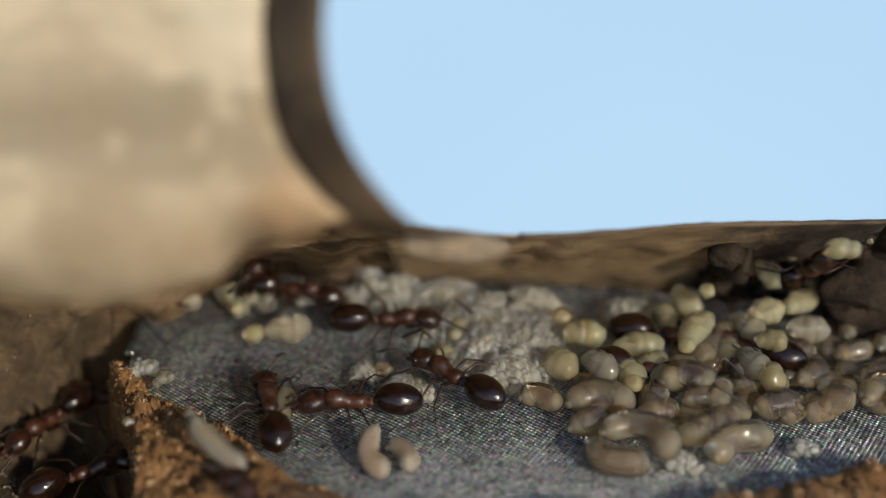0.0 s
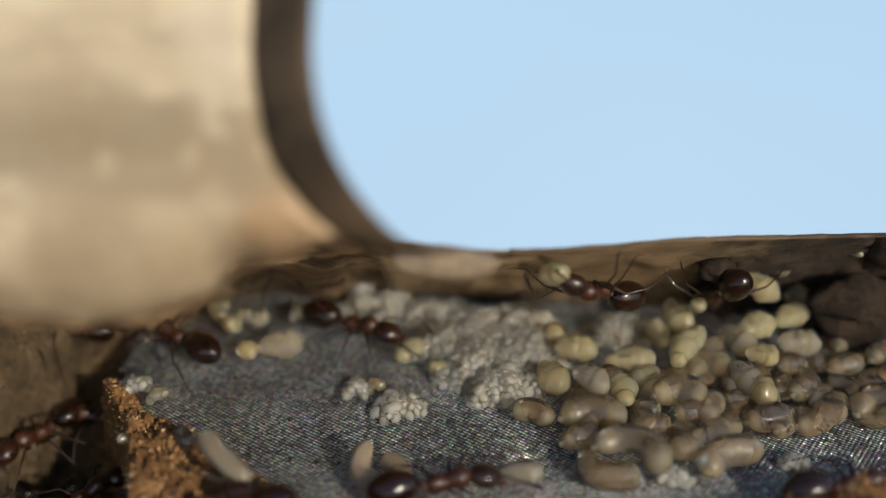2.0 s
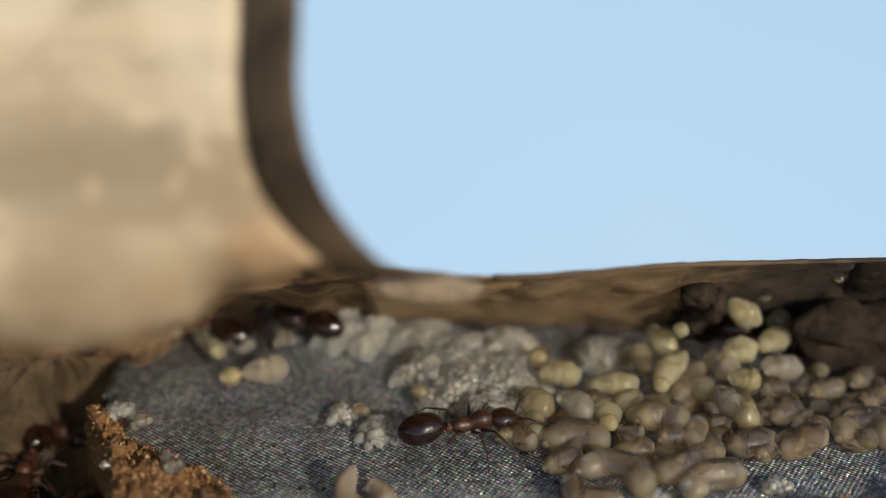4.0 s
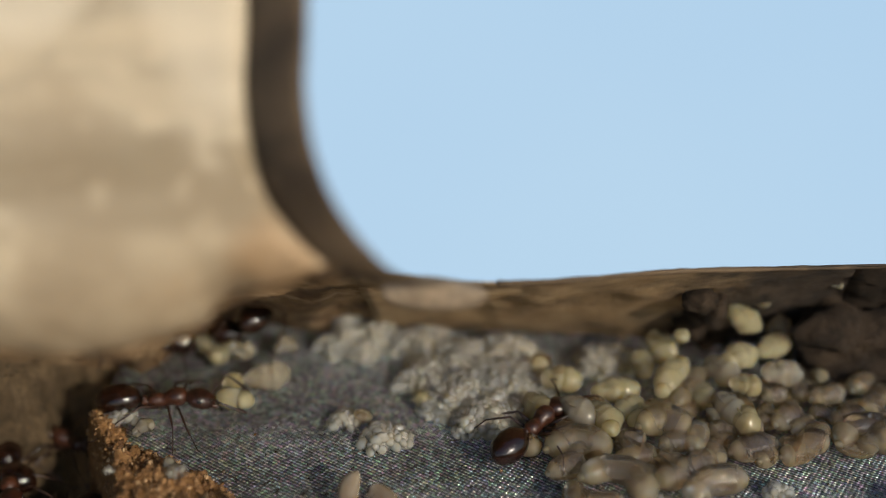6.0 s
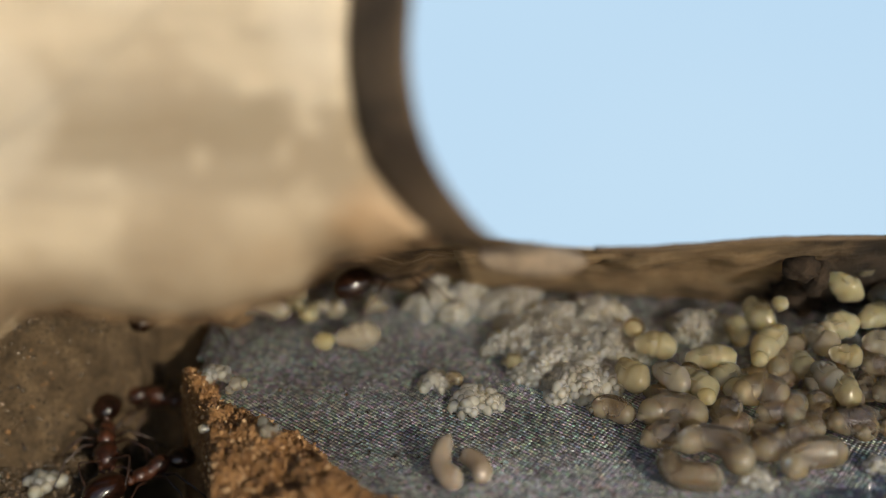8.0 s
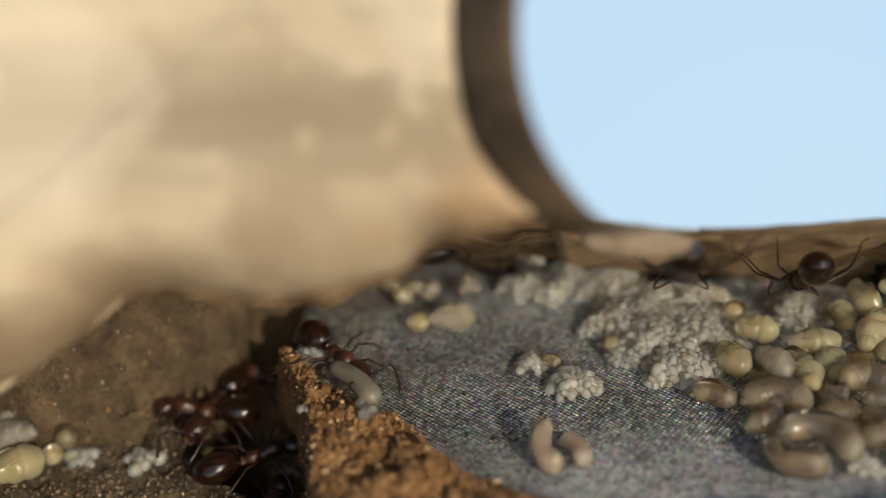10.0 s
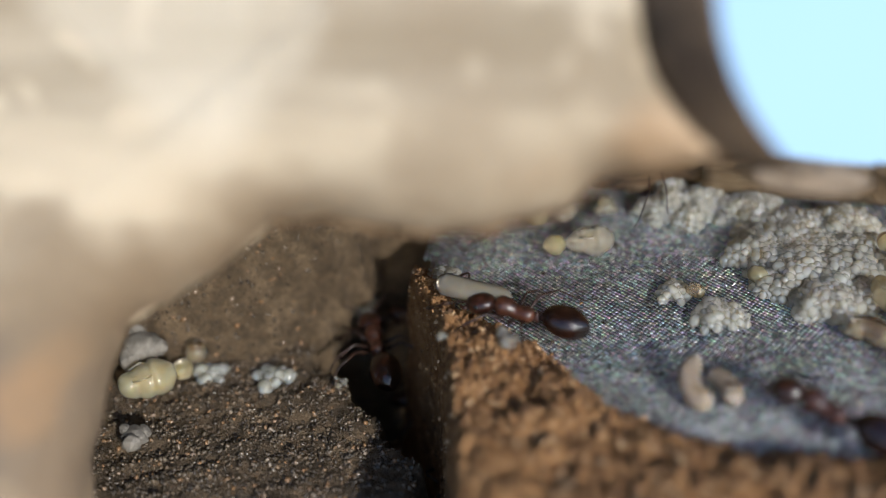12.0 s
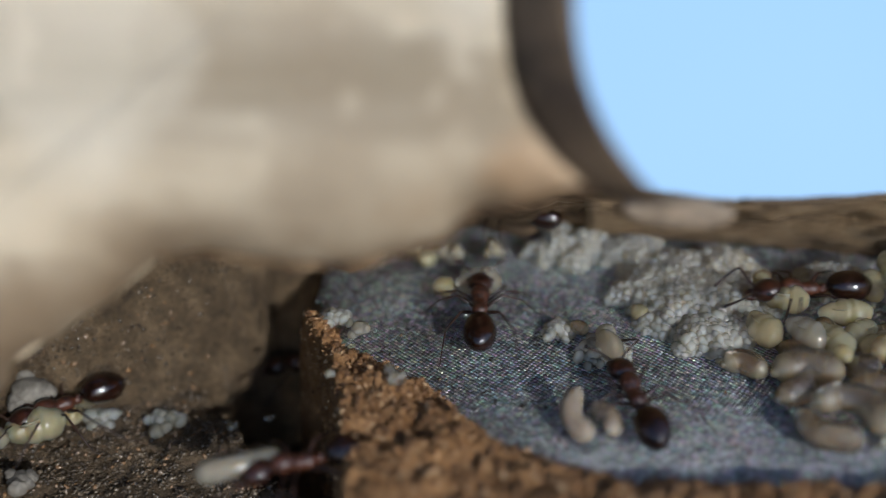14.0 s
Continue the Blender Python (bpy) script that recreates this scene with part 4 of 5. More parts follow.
larva(((18.80, 2.10, 0.33), (18.25, 1.94, 0.52), (17.70, 1.80, 0.49)), 0.33, M_LARVA_BROWN)
larva(((14.42, 0.26, 0.30), (13.94, 0.67, 0.46), (13.32, 0.80, 0.43)), 0.3, M_LARVA)
larva(((10.50, -0.46, 0.35), (10.00, -0.36, 0.54), (9.52, -0.54, 0.52)), 0.35, M_LARVA)
larva(((4.89, -0.09, 0.31), (4.60, -0.61, 0.28), (4.39, -1.17, 0.41)), 0.31, M_LARVA_BROWN)
larva(((15.04, -1.40, 0.31), (14.36, -1.27, 0.32), (13.76, -0.94, 0.52)), 0.31, M_LARVA_BROWN)
larva(((12.46, 0.65, 0.40), (12.71, 0.98, 0.38), (12.74, 1.39, 0.55)), 0.4, M_LARVA_BROWN)
larva(((18.63, 2.66, 0.35), (18.18, 2.96, 0.46), (17.69, 3.18, 0.58)), 0.35, M_LARVA)
larva(((8.04, 0.87, 0.42), (8.26, 1.31, 0.46), (8.52, 1.73, 0.45)), 0.42, M_LARVA)
larva(((6.35, -0.83, 0.39), (6.59, -1.37, 0.53), (6.71, -1.95, 0.61)), 0.39, M_LARVA)
larva(((10.33, -0.71, 0.36), (10.24, -1.17, 0.39), (10.17, -1.63, 0.37)), 0.36, M_LARVA)
larva(((16.88, 5.07, 0.31), (17.06, 4.49, 0.48), (17.22, 3.91, 0.46)), 0.31, M_LARVA)
larva(((17.04, -0.95, 0.33), (17.61, -0.48, 0.43), (18.14, 0.03, 0.57)), 0.33, M_LARVA_BROWN)
larva(((11.40, 0.81, 0.41), (10.96, 0.25, 0.52), (10.38, -0.17, 0.51)), 0.41, M_LARVA)
larva(((9.58, 1.11, 0.38), (9.09, 0.89, 0.51), (8.70, 0.53, 0.47)), 0.38, M_LARVA_BROWN)
larva(((17.33, 0.43, 0.37), (17.06, 0.90, 0.45), (17.03, 1.45, 0.40)), 0.37, M_LARVA)
larva(((16.92, 3.36, 0.38), (16.61, 3.15, 0.43), (16.32, 2.92, 0.48)), 0.38, M_LARVA_BROWN)
larva(((8.82, 0.09, 0.31), (9.60, 0.14, 0.32), (10.22, 0.61, 0.47)), 0.31, M_LARVA_BROWN)
pale_lump(-8.26, -3.06, 0.90, 0.4, M_WHITE)
larva(((-2.43, -3.16, 0.95), (-2.65, -3.72, 0.80), (-2.65, -4.18, 0.55), (-2.36, -4.52, 0.42), (-1.94, -4.48, 0.38)), 0.40, M_LARVA_PALE)
larva(((-2.06, -3.59, 0.40), (-1.71, -3.60, 0.42), (-1.38, -4.07, 0.42), (-1.42, -4.64, 0.40)), 0.38, M_LARVA_PALE)
pupa(((8.24, 4.04, 1.50), (8.67, 3.20, 1.20)), 0.46, M_PUPA)
pupa(((9.27, 2.76, 1.35), (8.09, 1.17, 1.10)), 0.48, M_PUPA)
pupa(((10.11, 2.84, 1.30), (10.83, 1.73, 1.15)), 0.46, M_WHITE)
pupa(((10.44, 2.29, 1.50), (11.78, 2.89, 1.60)), 0.47, M_PUPA)
pupa(((11.78, 2.55, 1.75), (13.14, 3.67, 1.60)), 0.42, M_PUPA)
pupa(((12.02, 2.21, 1.20), (13.26, 2.34, 1.00)), 0.46, M_WHITE)
pupa(((10.17, 0.72, 1.00), (10.53, 0.03, 0.90)), 0.44, M_WHITE)
pupa(((4.60, 0.72, 0.95), (5.56, -0.07, 0.85)), 0.46, M_WHITE)
pupa(((5.52, 0.44, 0.80), (6.29, -0.47, 0.75)), 0.46, M_PUPA)
pupa(((3.43, 1.34, 0.70), (4.18, 0.26, 0.60)), 0.48, M_YELLOW)
pupa(((4.11, 2.41, 0.80), (5.27, 2.17, 0.80)), 0.46, M_PUPA)
pupa(((7.30, 1.11, 0.70), (6.52, 0.39, 0.60)), 0.42, M_PUPA)
pupa(((5.67, 1.65, 0.75), (7.46, 1.59, 0.90)), 0.44, M_PUPA)
pupa(((7.75, 2.75, 0.80), (7.68, 3.73, 0.90)), 0.42, M_PUPA)
pupa(((9.45, 1.94, 0.75), (9.75, 0.90, 0.75)), 0.40, M_PUPA)
pupa(((8.02, 0.04, 0.75), (6.98, -0.40, 0.70)), 0.46, M_PUPA)
bead(4.03, 3.45, 0.75, 0.45, M_YELLOW)
bead(6.09, -0.84, 0.95, 0.32, M_YELLOW)
pupa(((10.66, -0.01, 1.00), (10.78, -0.72, 0.90)), 0.40, M_YELLOW)
pupa(((10.74, 1.12, 1.40), (11.37, 0.99, 1.35)), 0.36, M_YELLOW)
bead(8.14, 1.03, 1.20, 0.30, M_PUPA)
bead(10.68, 2.10, 0.90, 0.40, M_PUPA)
bead(9.05, 2.90, 2.30, 0.30, M_PUPA)
pupa(((10.99, 4.20, 2.84), (11.96, 3.70, 2.14)), 0.45, M_PUPA)
pale_lump(12.99, 4.20, 1.88, 0.62, M_LARVA)
pale_lump(12.50, 4.40, 3.45, 0.8, M_LARVA)
pale_lump(14.37, 3.20, 4.34, 0.4, M_PUPA)
egg_cluster(1.55, 3.10, 2.3, 2.2, 0.85, 170, 45)
egg_cluster(0.00, 3.31, 1.08, 1.12, 0.91, 85, 30)
egg_cluster(1.18, 4.86, 0.97, 1.01, 0.99, 76, 31)
egg_cluster(2.76, 5.13, 1.03, 1.06, 0.96, 80, 32)
egg_cluster(2.53, 2.56, 1.08, 1.12, 0.93, 85, 33)
egg_cluster(1.08, 2.28, 1.08, 1.12, 1.05, 85, 34)
egg_cluster(1.91, 0.80, 1.03, 1.06, 0.98, 80, 35)
egg_cluster(-0.35, 5.96, 1.03, 1.06, 0.93, 80, 36)
egg_cluster(3.27, 3.75, 0.76, 0.78, 0.92, 59, 37)
egg_cluster(-1.23, 5.97, 0.54, 0.56, 0.78, 42, 38)
egg_cluster(3.24, 1.28, 0.65, 0.67, 0.8, 51, 39)
egg_cluster(-3.25, 5.80, 0.55, 0.5, 1.2, 36, 13)
egg_cluster(-2.15, 6.10, 0.65, 0.55, 1.2, 44, 12)
egg_cluster(-2.60, 5.20, 0.42, 0.4, 0.8, 24, 11)
egg_cluster(-3.85, 5.69, 0.6, 0.5, 0.9, 40, 43)
egg_cluster(-3.35, 6.54, 0.5, 0.45, 1.3, 30, 44)
egg_cluster(6.71, 4.40, 1.15, 0.7, 1.0, 80, 14)
egg_cluster(-1.60, -0.10, 0.78, 0.6, 0.5, 46, 15)
egg_cluster(-3.16, 1.03, 0.42, 0.4, 0.4, 14, 16)
larva(((-2.75, 0.95, 0.30), (-2.45, 0.85, 0.34), (-2.15, 0.62, 0.28)), 0.27, M_LARVA_BROWN)
bead(-0.35, 1.88, 0.33, 0.33, M_YELLOW)
bead(-7.34, 2.90, 0.40, 0.4, M_YELLOW)
pupa(((-6.66, 3.04, 0.50), (-5.54, 3.26, 0.50)), 0.5, M_WHITE)
pale_lump(-8.17, 4.68, 0.62, 0.62, M_PUPA)
pale_lump(-7.23, 4.91, 0.60, 0.6, M_WHITE)
pale_lump(-8.85, 5.53, 0.60, 0.5, M_PUPA)
pale_lump(-5.66, 5.26, 0.50, 0.5, M_WHITE)
egg_cluster(-10.94, 0.61, 0.45, 0.35, 0.3, 18, 21,0.45)
pale_lump(-9.92, -0.16, 0.62, 0.42, M_WHITE)
pale_lump(-10.39, -3.26, 1.12, 0.22, M_WHITE)
pale_lump(-8.31, -3.15, 1.12, 0.42, M_WHITE)
egg_cluster(11.32, -3.11, 0.4, 0.3, 0.3, 10, 22)
egg_cluster(7.36, -3.86, 0.45, 0.3, 0.3, 10, 23)
pupa(((-21.61, -3.30, -2.12), (-21.06, -2.81, -2.12), (-20.46, -2.46, -2.12)), 0.62, M_PUPA)
bead(-20.22, -1.72, -2.50, 0.4, M_YELLOW)
egg_cluster(-19.33, -1.40, 0.42, 0.34, 0.25, 7, 24, -3.0, 1.5)
larva(((-20.25, 0.05, -2.16), (-19.67, -1.59, -2.16)), 0.44, M_LARVA)
egg_cluster(-17.04, -1.34, 0.42, 0.42, 0.2, 6, 25, -3.0, 1.45)
pale_lump(-13.30, -0.84, -2.98, 0.22, M_WHITE)
pale_lump(-21.64, -1.52, -1.65, 0.95, M_STONE)
pale_lump(-20.72, -5.16, -2.40, 0.6, M_STONE)
pale_lump(-14.51, -1.51, -2.80, 0.28, M_WHITE)

# ---------------------------------------------------------------- the ants
def ant_model():
    t = thing("ant")
    g = blob(bmesh.new(), (0, -1.62, 0.82), (0.58, 0.83, 0.54), (8, 0, 0), 4)
    for v in g.verts:
        s = (v.co.y + 1.62) / 0.83
        v.co.x *= 1 - 0.025 * math.exp(-((s - 0.25) / 0.05) ** 2) - 0.025 * math.exp(-((s + 0.3) / 0.05) ** 2)
        if s < -0.5:
            k = 1 + (s + 0.5) * 0.45
            v.co.x *= k
    gaster = part("gaster", g, M_GASTER, t, "glossy dark brown gaster")
    bm = bmesh.new()
    tube(bm, [Vector(p) for p in ((0, -0.8, 0.7), (0, -0.7, 0.72), (0, -0.6, 0.74), (0, -0.5, 0.72))], (0.1, 0.17, 0.15, 0.11), 10)
    blob(bm, (0, -0.68, 0.84), (0.14, 0.08, 0.15), sub=2)
    part("petiole", bm, M_THORAX, t)
    bm = bmesh.new()
    line = spline([(0, -0.55, 0.68), (0, -0.25, 0.78), (0, 0.05, 0.78), (0, 0.4, 0.9), (0, 0.7, 0.88), (0, 0.86, 0.84)], 26)
    rad = [0.13, 0.2, 0.25, 0.28, 0.29, 0.285, 0.275, 0.265, 0.255, 0.25, 0.25, 0.255, 0.265, 0.29, 0.315, 0.33, 0.34, 0.34, 0.33, 0.31, 0.28, 0.25, 0.21, 0.17, 0.14, 0.1]
    tube(bm, line, rad, 14)
    part("thorax", bm, M_THORAX, t, "red-brown thorax")
    h = blob(bmesh.new(), (0, 1.3, 0.8), (0.46, 0.55, 0.36), (-18, 0, 0), 3)
    for v in h.verts:
        s = (v.co.y - 1.3) / 0.55
        v.co.x *= 1 - 0.22 * smooth(0.1, 1.0, s)
    head = part("head", h, M_HEAD, t)
    for k in (-1, 1):
        part("eye", blob(bmesh.new(), (k * 0.4, 1.32, 0.9), (0.07, 0.1, 0.09), sub=2), M_EYE, head)
        part("mandible", tube(bmesh.new(), spline([(k * 0.2, 1.72, 0.64), (k * 0.2, 1.9, 0.6), (k * 0.03, 2.02, 0.57)], 7), [0.09, 0.09, 0.08, 0.07, 0.06, 0.045, 0.02], 7), M_THORAX, head)
        feeler = spline([(k * 0.14, 1.68, 0.86), (k * 0.55, 1.95, 1.1), (k * 0.85, 2.1, 1.2), (k * 0.8, 2.5, 0.95), (k * 0.62, 2.95, 0.6)], 16)
        part("antenna", tube(bmesh.new(), feeler, [0.035 + 0.03 * max(0.0, (i - 9) / 6) for i in range(16)], 7), M_LEG, head)
    for k in (-1, 1):
        for n, (y, ends) in enumerate(((0.45, ((0.5, 0.35, 0.3), (1.1, 0.85, 0.0), (1.45, 1.35, -0.6))),
                                       (0.12, ((0.6, 0.05, 0.35), (1.3, 0.1, 0.0), (1.85, 0.0, -0.6))),
                                       (-0.2, ((0.55, -0.35, 0.35), (1.2, -0.9, 0.1), (1.6, -1.75, -0.6))))):
            pts = [Vector((0, 0, 0))] + [Vector((k * x, yy, z)) for x, yy, z in ends]
            full = [pts[0], pts[0].lerp(pts[1], 0.5), pts[1], pts[1].lerp(pts[2], 0.5), pts[2], pts[2].lerp(pts[3], 0.6), pts[3], pts[3] + Vector(((pts[3] - pts[2]).x * 0.5, (pts[3] - pts[2]).y * 0.5, 0.0))]
            leg = part("leg", tube(bmesh.new(), full, (0.07, 0.066, 0.042, 0.044, 0.028, 0.027, 0.018, 0.011), 7), M_LEG, t)
            leg.matrix_basis = at(k * 0.22, y, 0.6)
    return tagged(t, "red-brown worker ant with a glossy dark gaster", "ant", "ants")


ANT = ant_model()
ANTS = [ANT] + [copy_thing(ANT, Matrix()) for _ in range(25 - 1)]


def load(name, mat, size, label, category):
    """Brood that an ant carries."""
    bm = bmesh.new()
    if category == "ant larva":
        tube(bm, spline([(-size, 0, 0), (0, 0.12, 0.08), (size, -0.05, 0)], 30), sausage(0.4, 30, size * 2), 14)
    else:
        blob(bm, (0, 0, 0), (size, 0.42, 0.4), (0, 0, 20), 3, 0.15, size * 9, 1.5)
        blob(bm, (size * 0.8, 0.1, 0.02), (0.36, 0.36, 0.34), (0, 0, 0), 3, 0.1, size * 5, 1.5)
    ob = part(name, bm, mat)
    return tagged(ob, label, category, "carried brood")


LOADS = {
    3: (load("carried_pupa", M_PUPA, 0.6, "creamy pupa laid down on the larvae by an ant", "ant pupa"), at(0.15, 2.35, 0.5, 0, 0, -20)),
    1: (load("carried_larva", M_LARVA, 0.95, "translucent larva held in an ant's jaws", "ant larva"), at(0.2, 2.2, 0.45)),
    7: (load("carried_pupa", M_PUPA, 0.5, "creamy yellow pupa held in an ant's jaws", "ant pupa"), at(0, 2.4, 0.6)),
    8: (load("carried_larva", M_WHITE, 0.95, "white larva held in an ant's jaws", "ant larva"), at(0.1, 2.5, 0.6, 0, 10, 80)),
    24: (load("carried_larva", M_WHITE, 1.2, "long white larva held in an ant's jaws", "ant larva"), at(0.1, 2.3, 1.3, 0, -15, 105)),
    10: (load("carried_larva", M_WHITE, 0.9, "white larva held in an ant's jaws", "ant larva"), at(0.1, 2.3, 0.7, 0, -25, 60)),
    11: (load("carried_pupa", M_PUPA, 0.6, "creamy pupa held in an ant's jaws", "ant pupa"), at(0, 2.4, 0.8, 0, 0, 60)),
    13: (load("carried_larva", M_WHITE, 1.35, "long translucent larva held in an ant's jaws", "ant larva"), at(0.45, 1.75, 0.85, 0, 0, 92)),
    15: (load("carried_pupa", M_WHITE, 0.5, "white pupa held in an ant's jaws", "ant pupa"), at(0, 2.3, 0.5, 0, 0, 40)),
    17: (load("carried_pupa", M_WHITE, 0.8, "long white pupa held in an ant's jaws", "ant pupa"), at(0.1, 2.6, 0.75, 0, 0, 75)),
}


LAID = at(5.54, 0.42, 0.78, 0, 0, -20)


def march(n, rows):
    """Keys an ant along rows of seconds, x, y, z and heading; its legs swing in two threes while it goes."""
    ant = ANTS[n]
    poses = [(r[0], at(r[1], r[2], r[3] + 0.02, r[5] if len(r) > 5 else 0) @ pose(0, 0, 0, 0, 0, r[4])) for r in rows]
    walk(ant, poses)
    if n in LOADS:
        ob, hold = LOADS[n]
        # one pupa is laid down on the pile and stays
        kept = [(t, m @ hold) for t, m in poses if n != 3 or t < 5.6] + [(6.1, LAID)] * (n == 3)
        walk(ob, kept + [(14.0, kept[-1][1])] if kept[-1][0] < 14 else kept)
    legs = [c for c in ant.children if c.name.split(".")[0] == "leg"]
    busy = [(a[0], b[0]) for a, b in zip(rows, rows[1:]) if b[0] - a[0] < 1.2 and math.hypot(b[1] - a[1], b[2] - a[2]) > 0.5]
    steps = [0.0]
    for a, b in busy:
        k = max(2, round((b - a) / 0.12))
        steps += [a + (b - a) * i / k for i in range(k + 1)]
    steps = sorted({round(s, 2) for s in steps} | {14.0})
    for i, leg in enumerate(legs):
        rest = leg.matrix_basis.copy()
        sign = 1 if i < 3 else -1
        keyed = []
        for j, s in enumerate(steps):
            phase = (j + i + (i > 2)) % 2
            swing = (14 if phase else -14) if any(a <= s <= b for a, b in busy) else 0
            keyed.append((s, rest @ pose(0, 0, 0, 0, 0, swing * sign)))
        walk(leg, keyed)


def motions():
    march(0, ((0, -0.1, -0.1, 0.0, 47), (0.25, -1.6, -1.0, 0.0, 81), (0.5, -2.8, -1.4, 0.0, 91), (1, -5.4, -2.5, 0.0, 72), (1.5, -10.4, 1.5, 0.0, 52), (2.2, -15.0, 5.0, 0.0, 60), (14, -17.0, 6.0, 0.0, 60)))
    march(1, ((0, -3.4, -1.7, 0.0, 93), (0.5, -7.2, -1.0, 0.0, 93), (1, -9.3, 1.6, 0.0, 29), (1.8, -13.0, 6.0, 0.0, 30), (14, -15.0, 6.5, 0.0, 30)))
    march(2, ((0, -6.1, -1.8, 0.0, 15), (0.5, -7.8, -2.8, 0.0, 14), (0.75, -7.4, -2.6, 0.0, -24), (1, -7.0, -2.3, 0.0, -63), (1.25, -6.3, -2.5, 0.0, -3), (1.5, -5.7, -2.6, 0.0, 56), (2, -6.5, -7.5, 0.6, 120), (2.7, -6.5, -10.0, 0.6, 150), (8.35, -5.2, -11.5, 0.6, 205), (14, -4.0, -13.0, 0.5, 260)))
    march(3, ((0, -2.2, 3.3, 0.0, -91), (0.5, -4.1, 4.0, 0.0, -107), (1, -3.2, 3.3, 0.0, -113), (1.5, -3.5, 4.3, 0.0, -95), (2, -3.3, 4.0, 0.0, -117), (2.5, -2.9, 4.0, 0.0, -108), (3, -1.5, 3.0, 0.0, -115), (3.2, 0.7, 1.0, 0.0, -95), (5.3, 1.9, -1.2, 0.0, -71), (5.5, 2.6, -1.2, 0.0, -67), (6, 3.6, -0.4, 0.0, -39), (6.5, 3.7, -0.2, 0.0, -36), (7, 7.2, 4.2, 0.0, -31), (7.5, 12.5, 5.7, 0.0, -1), (8.05, 16.7, 4.3, 0.0, -41), (8.6, 21.0, 3.0, 0.0, -80), (14, 24.0, 2.0, 0.0, -90)))
    march(4, ((0, 7.0, 0.1, 0.0, -108), (0.25, 5.4, -0.5, 0.0, -153), (0.5, 3.8, -1.1, 0.0, -197), (0.75, 1.6, -2.8, 0.0, -249), (1, -0.6, -4.6, 0.0, -302), (1.25, -0.2, -5.6, 0.0, -281), (1.52, 0.9, -7.3, 0.3, -216), (1.8, 2.0, -9.0, 0.6, -150), (14, 0.0, -13.0, 0.5, -150)))
    march(5, ((0, 10.1, 1.7, 0.0, 65), (0.5, 9.5, 2.6, 0.0, 60), (1, 9.0, 2.9, 0.0, 53), (1.5, 10.3, 4.5, 0.4, -13), (1.67, 10.1, 4.2, 1.4, -72, 46), (1.83, 9.9, 3.9, 2.4, -131, 93), (2, 9.7, 3.6, 3.3, -191, 139), (2.5, 9.7, 3.2, 3.7, -191, 139), (3, 9.4, 3.0, 3.8, -192, 139), (3.2, 9.1, 2.1, 4.5, -193, 139), (3.7, 11.6, 3.6, 1.2, -146, 70), (4.2, 14.0, 4.5, 0.2, -100), (5.2, 21.0, 1.0, 0.0, -100), (14, 24.0, 0.0, 0.0, -100)))
    march(6, ((0, 8.0, 2.3, 0.0, -105), (0.5, 10.1, -1.5, 0.0, -106), (1, 11.8, -5.1, 0.0, -79), (2, 12.7, -5.1, 0.0, -81), (3, 14.2, -5.1, 0.0, -76), (3.8, 19.0, -4.0, 0.5, -70), (14, 21.0, -6.0, 0.5, -80)))
    march(7, ((0, 12.4, 3.2, 4.0, -9, 139), (0.17, 10.6, 3.1, 3.9, 40, 139), (0.33, 8.7, 3.0, 3.8, 90, 139), (0.5, 6.9, 2.8, 3.7, 139, 139), (1, 7.3, 1.4, 4.9, 163, 139), (1.25, 7.2, 0.9, 5.3, 113, 139), (1.5, 7.1, 0.5, 5.7, 64, 139), (2, 5.1, 1.0, 5.0, 44, 139), (2.5, 3.6, -0.1, 5.8, 55, 139), (3, 2.5, -0.4, 5.9, 93, 139), (3.2, 2.2, -1.4, 6.8, 87, 139), (3.4, -0.4, 2.4, 2.2, 73, 70), (3.6, -3.0, 5.0, 0.2, 60), (4.2, -6.0, 6.5, 0.1, 60), (14, -14.0, 6.0, 0.0, 60)))
    march(8, ((0, -13.0, 4.5, 0.0, -80), (1.4, -13.0, 4.5, 0.0, -80), (1.7, -11.6, 4.0, 0.0, -14), (2, -10.1, 3.4, 0.0, 52), (2.12, -8.6, 2.9, 0.0, -9), (2.25, -7.1, 2.3, 0.0, -70), (2.5, -6.5, 1.2, 0.0, -63), (2.8, -6.2, 1.7, 0.0, -18), (3, -6.2, 3.6, 0.0, -9), (4, -9.0, 6.0, 0.0, 60), (14, -13.5, 6.5, 0.0, 60)))
    march(9, ((0, -5.9, 5.3, 0.0, -108), (0.17, -6.8, 5.0, 0.0, -54), (0.33, -7.6, 4.8, 0.0, 1), (0.5, -8.5, 4.5, 0.0, 55), (1, -7.6, 2.0, 0.0, 77), (1.4, -8.6, 2.3, 0.0, 49), (1.6, -10.2, 2.7, 0.0, 60), (1.95, -15.5, 4.5, 0.0, 80), (14, -18.0, 6.0, 0.0, 70)))
    march(10, ((0, 3.0, -10.0, 0.6, 60), (1.3, 2.5, -10.0, 0.6, 90), (1.53, 1.7, -8.3, 0.4, 34), (1.77, 0.9, -6.7, 0.2, -23), (2, 0.0, -5.0, 0.0, -79), (2.5, -3.4, -4.1, 0.0, -108), (2.8, -2.1, -4.5, 0.0, -85), (3, -0.5, -4.8, 0.0, -80), (3.2, 0.3, -4.7, 0.0, -82), (4, 3.0, -10.0, 0.6, -100), (14, 4.0, -14.0, 0.6, -100)))
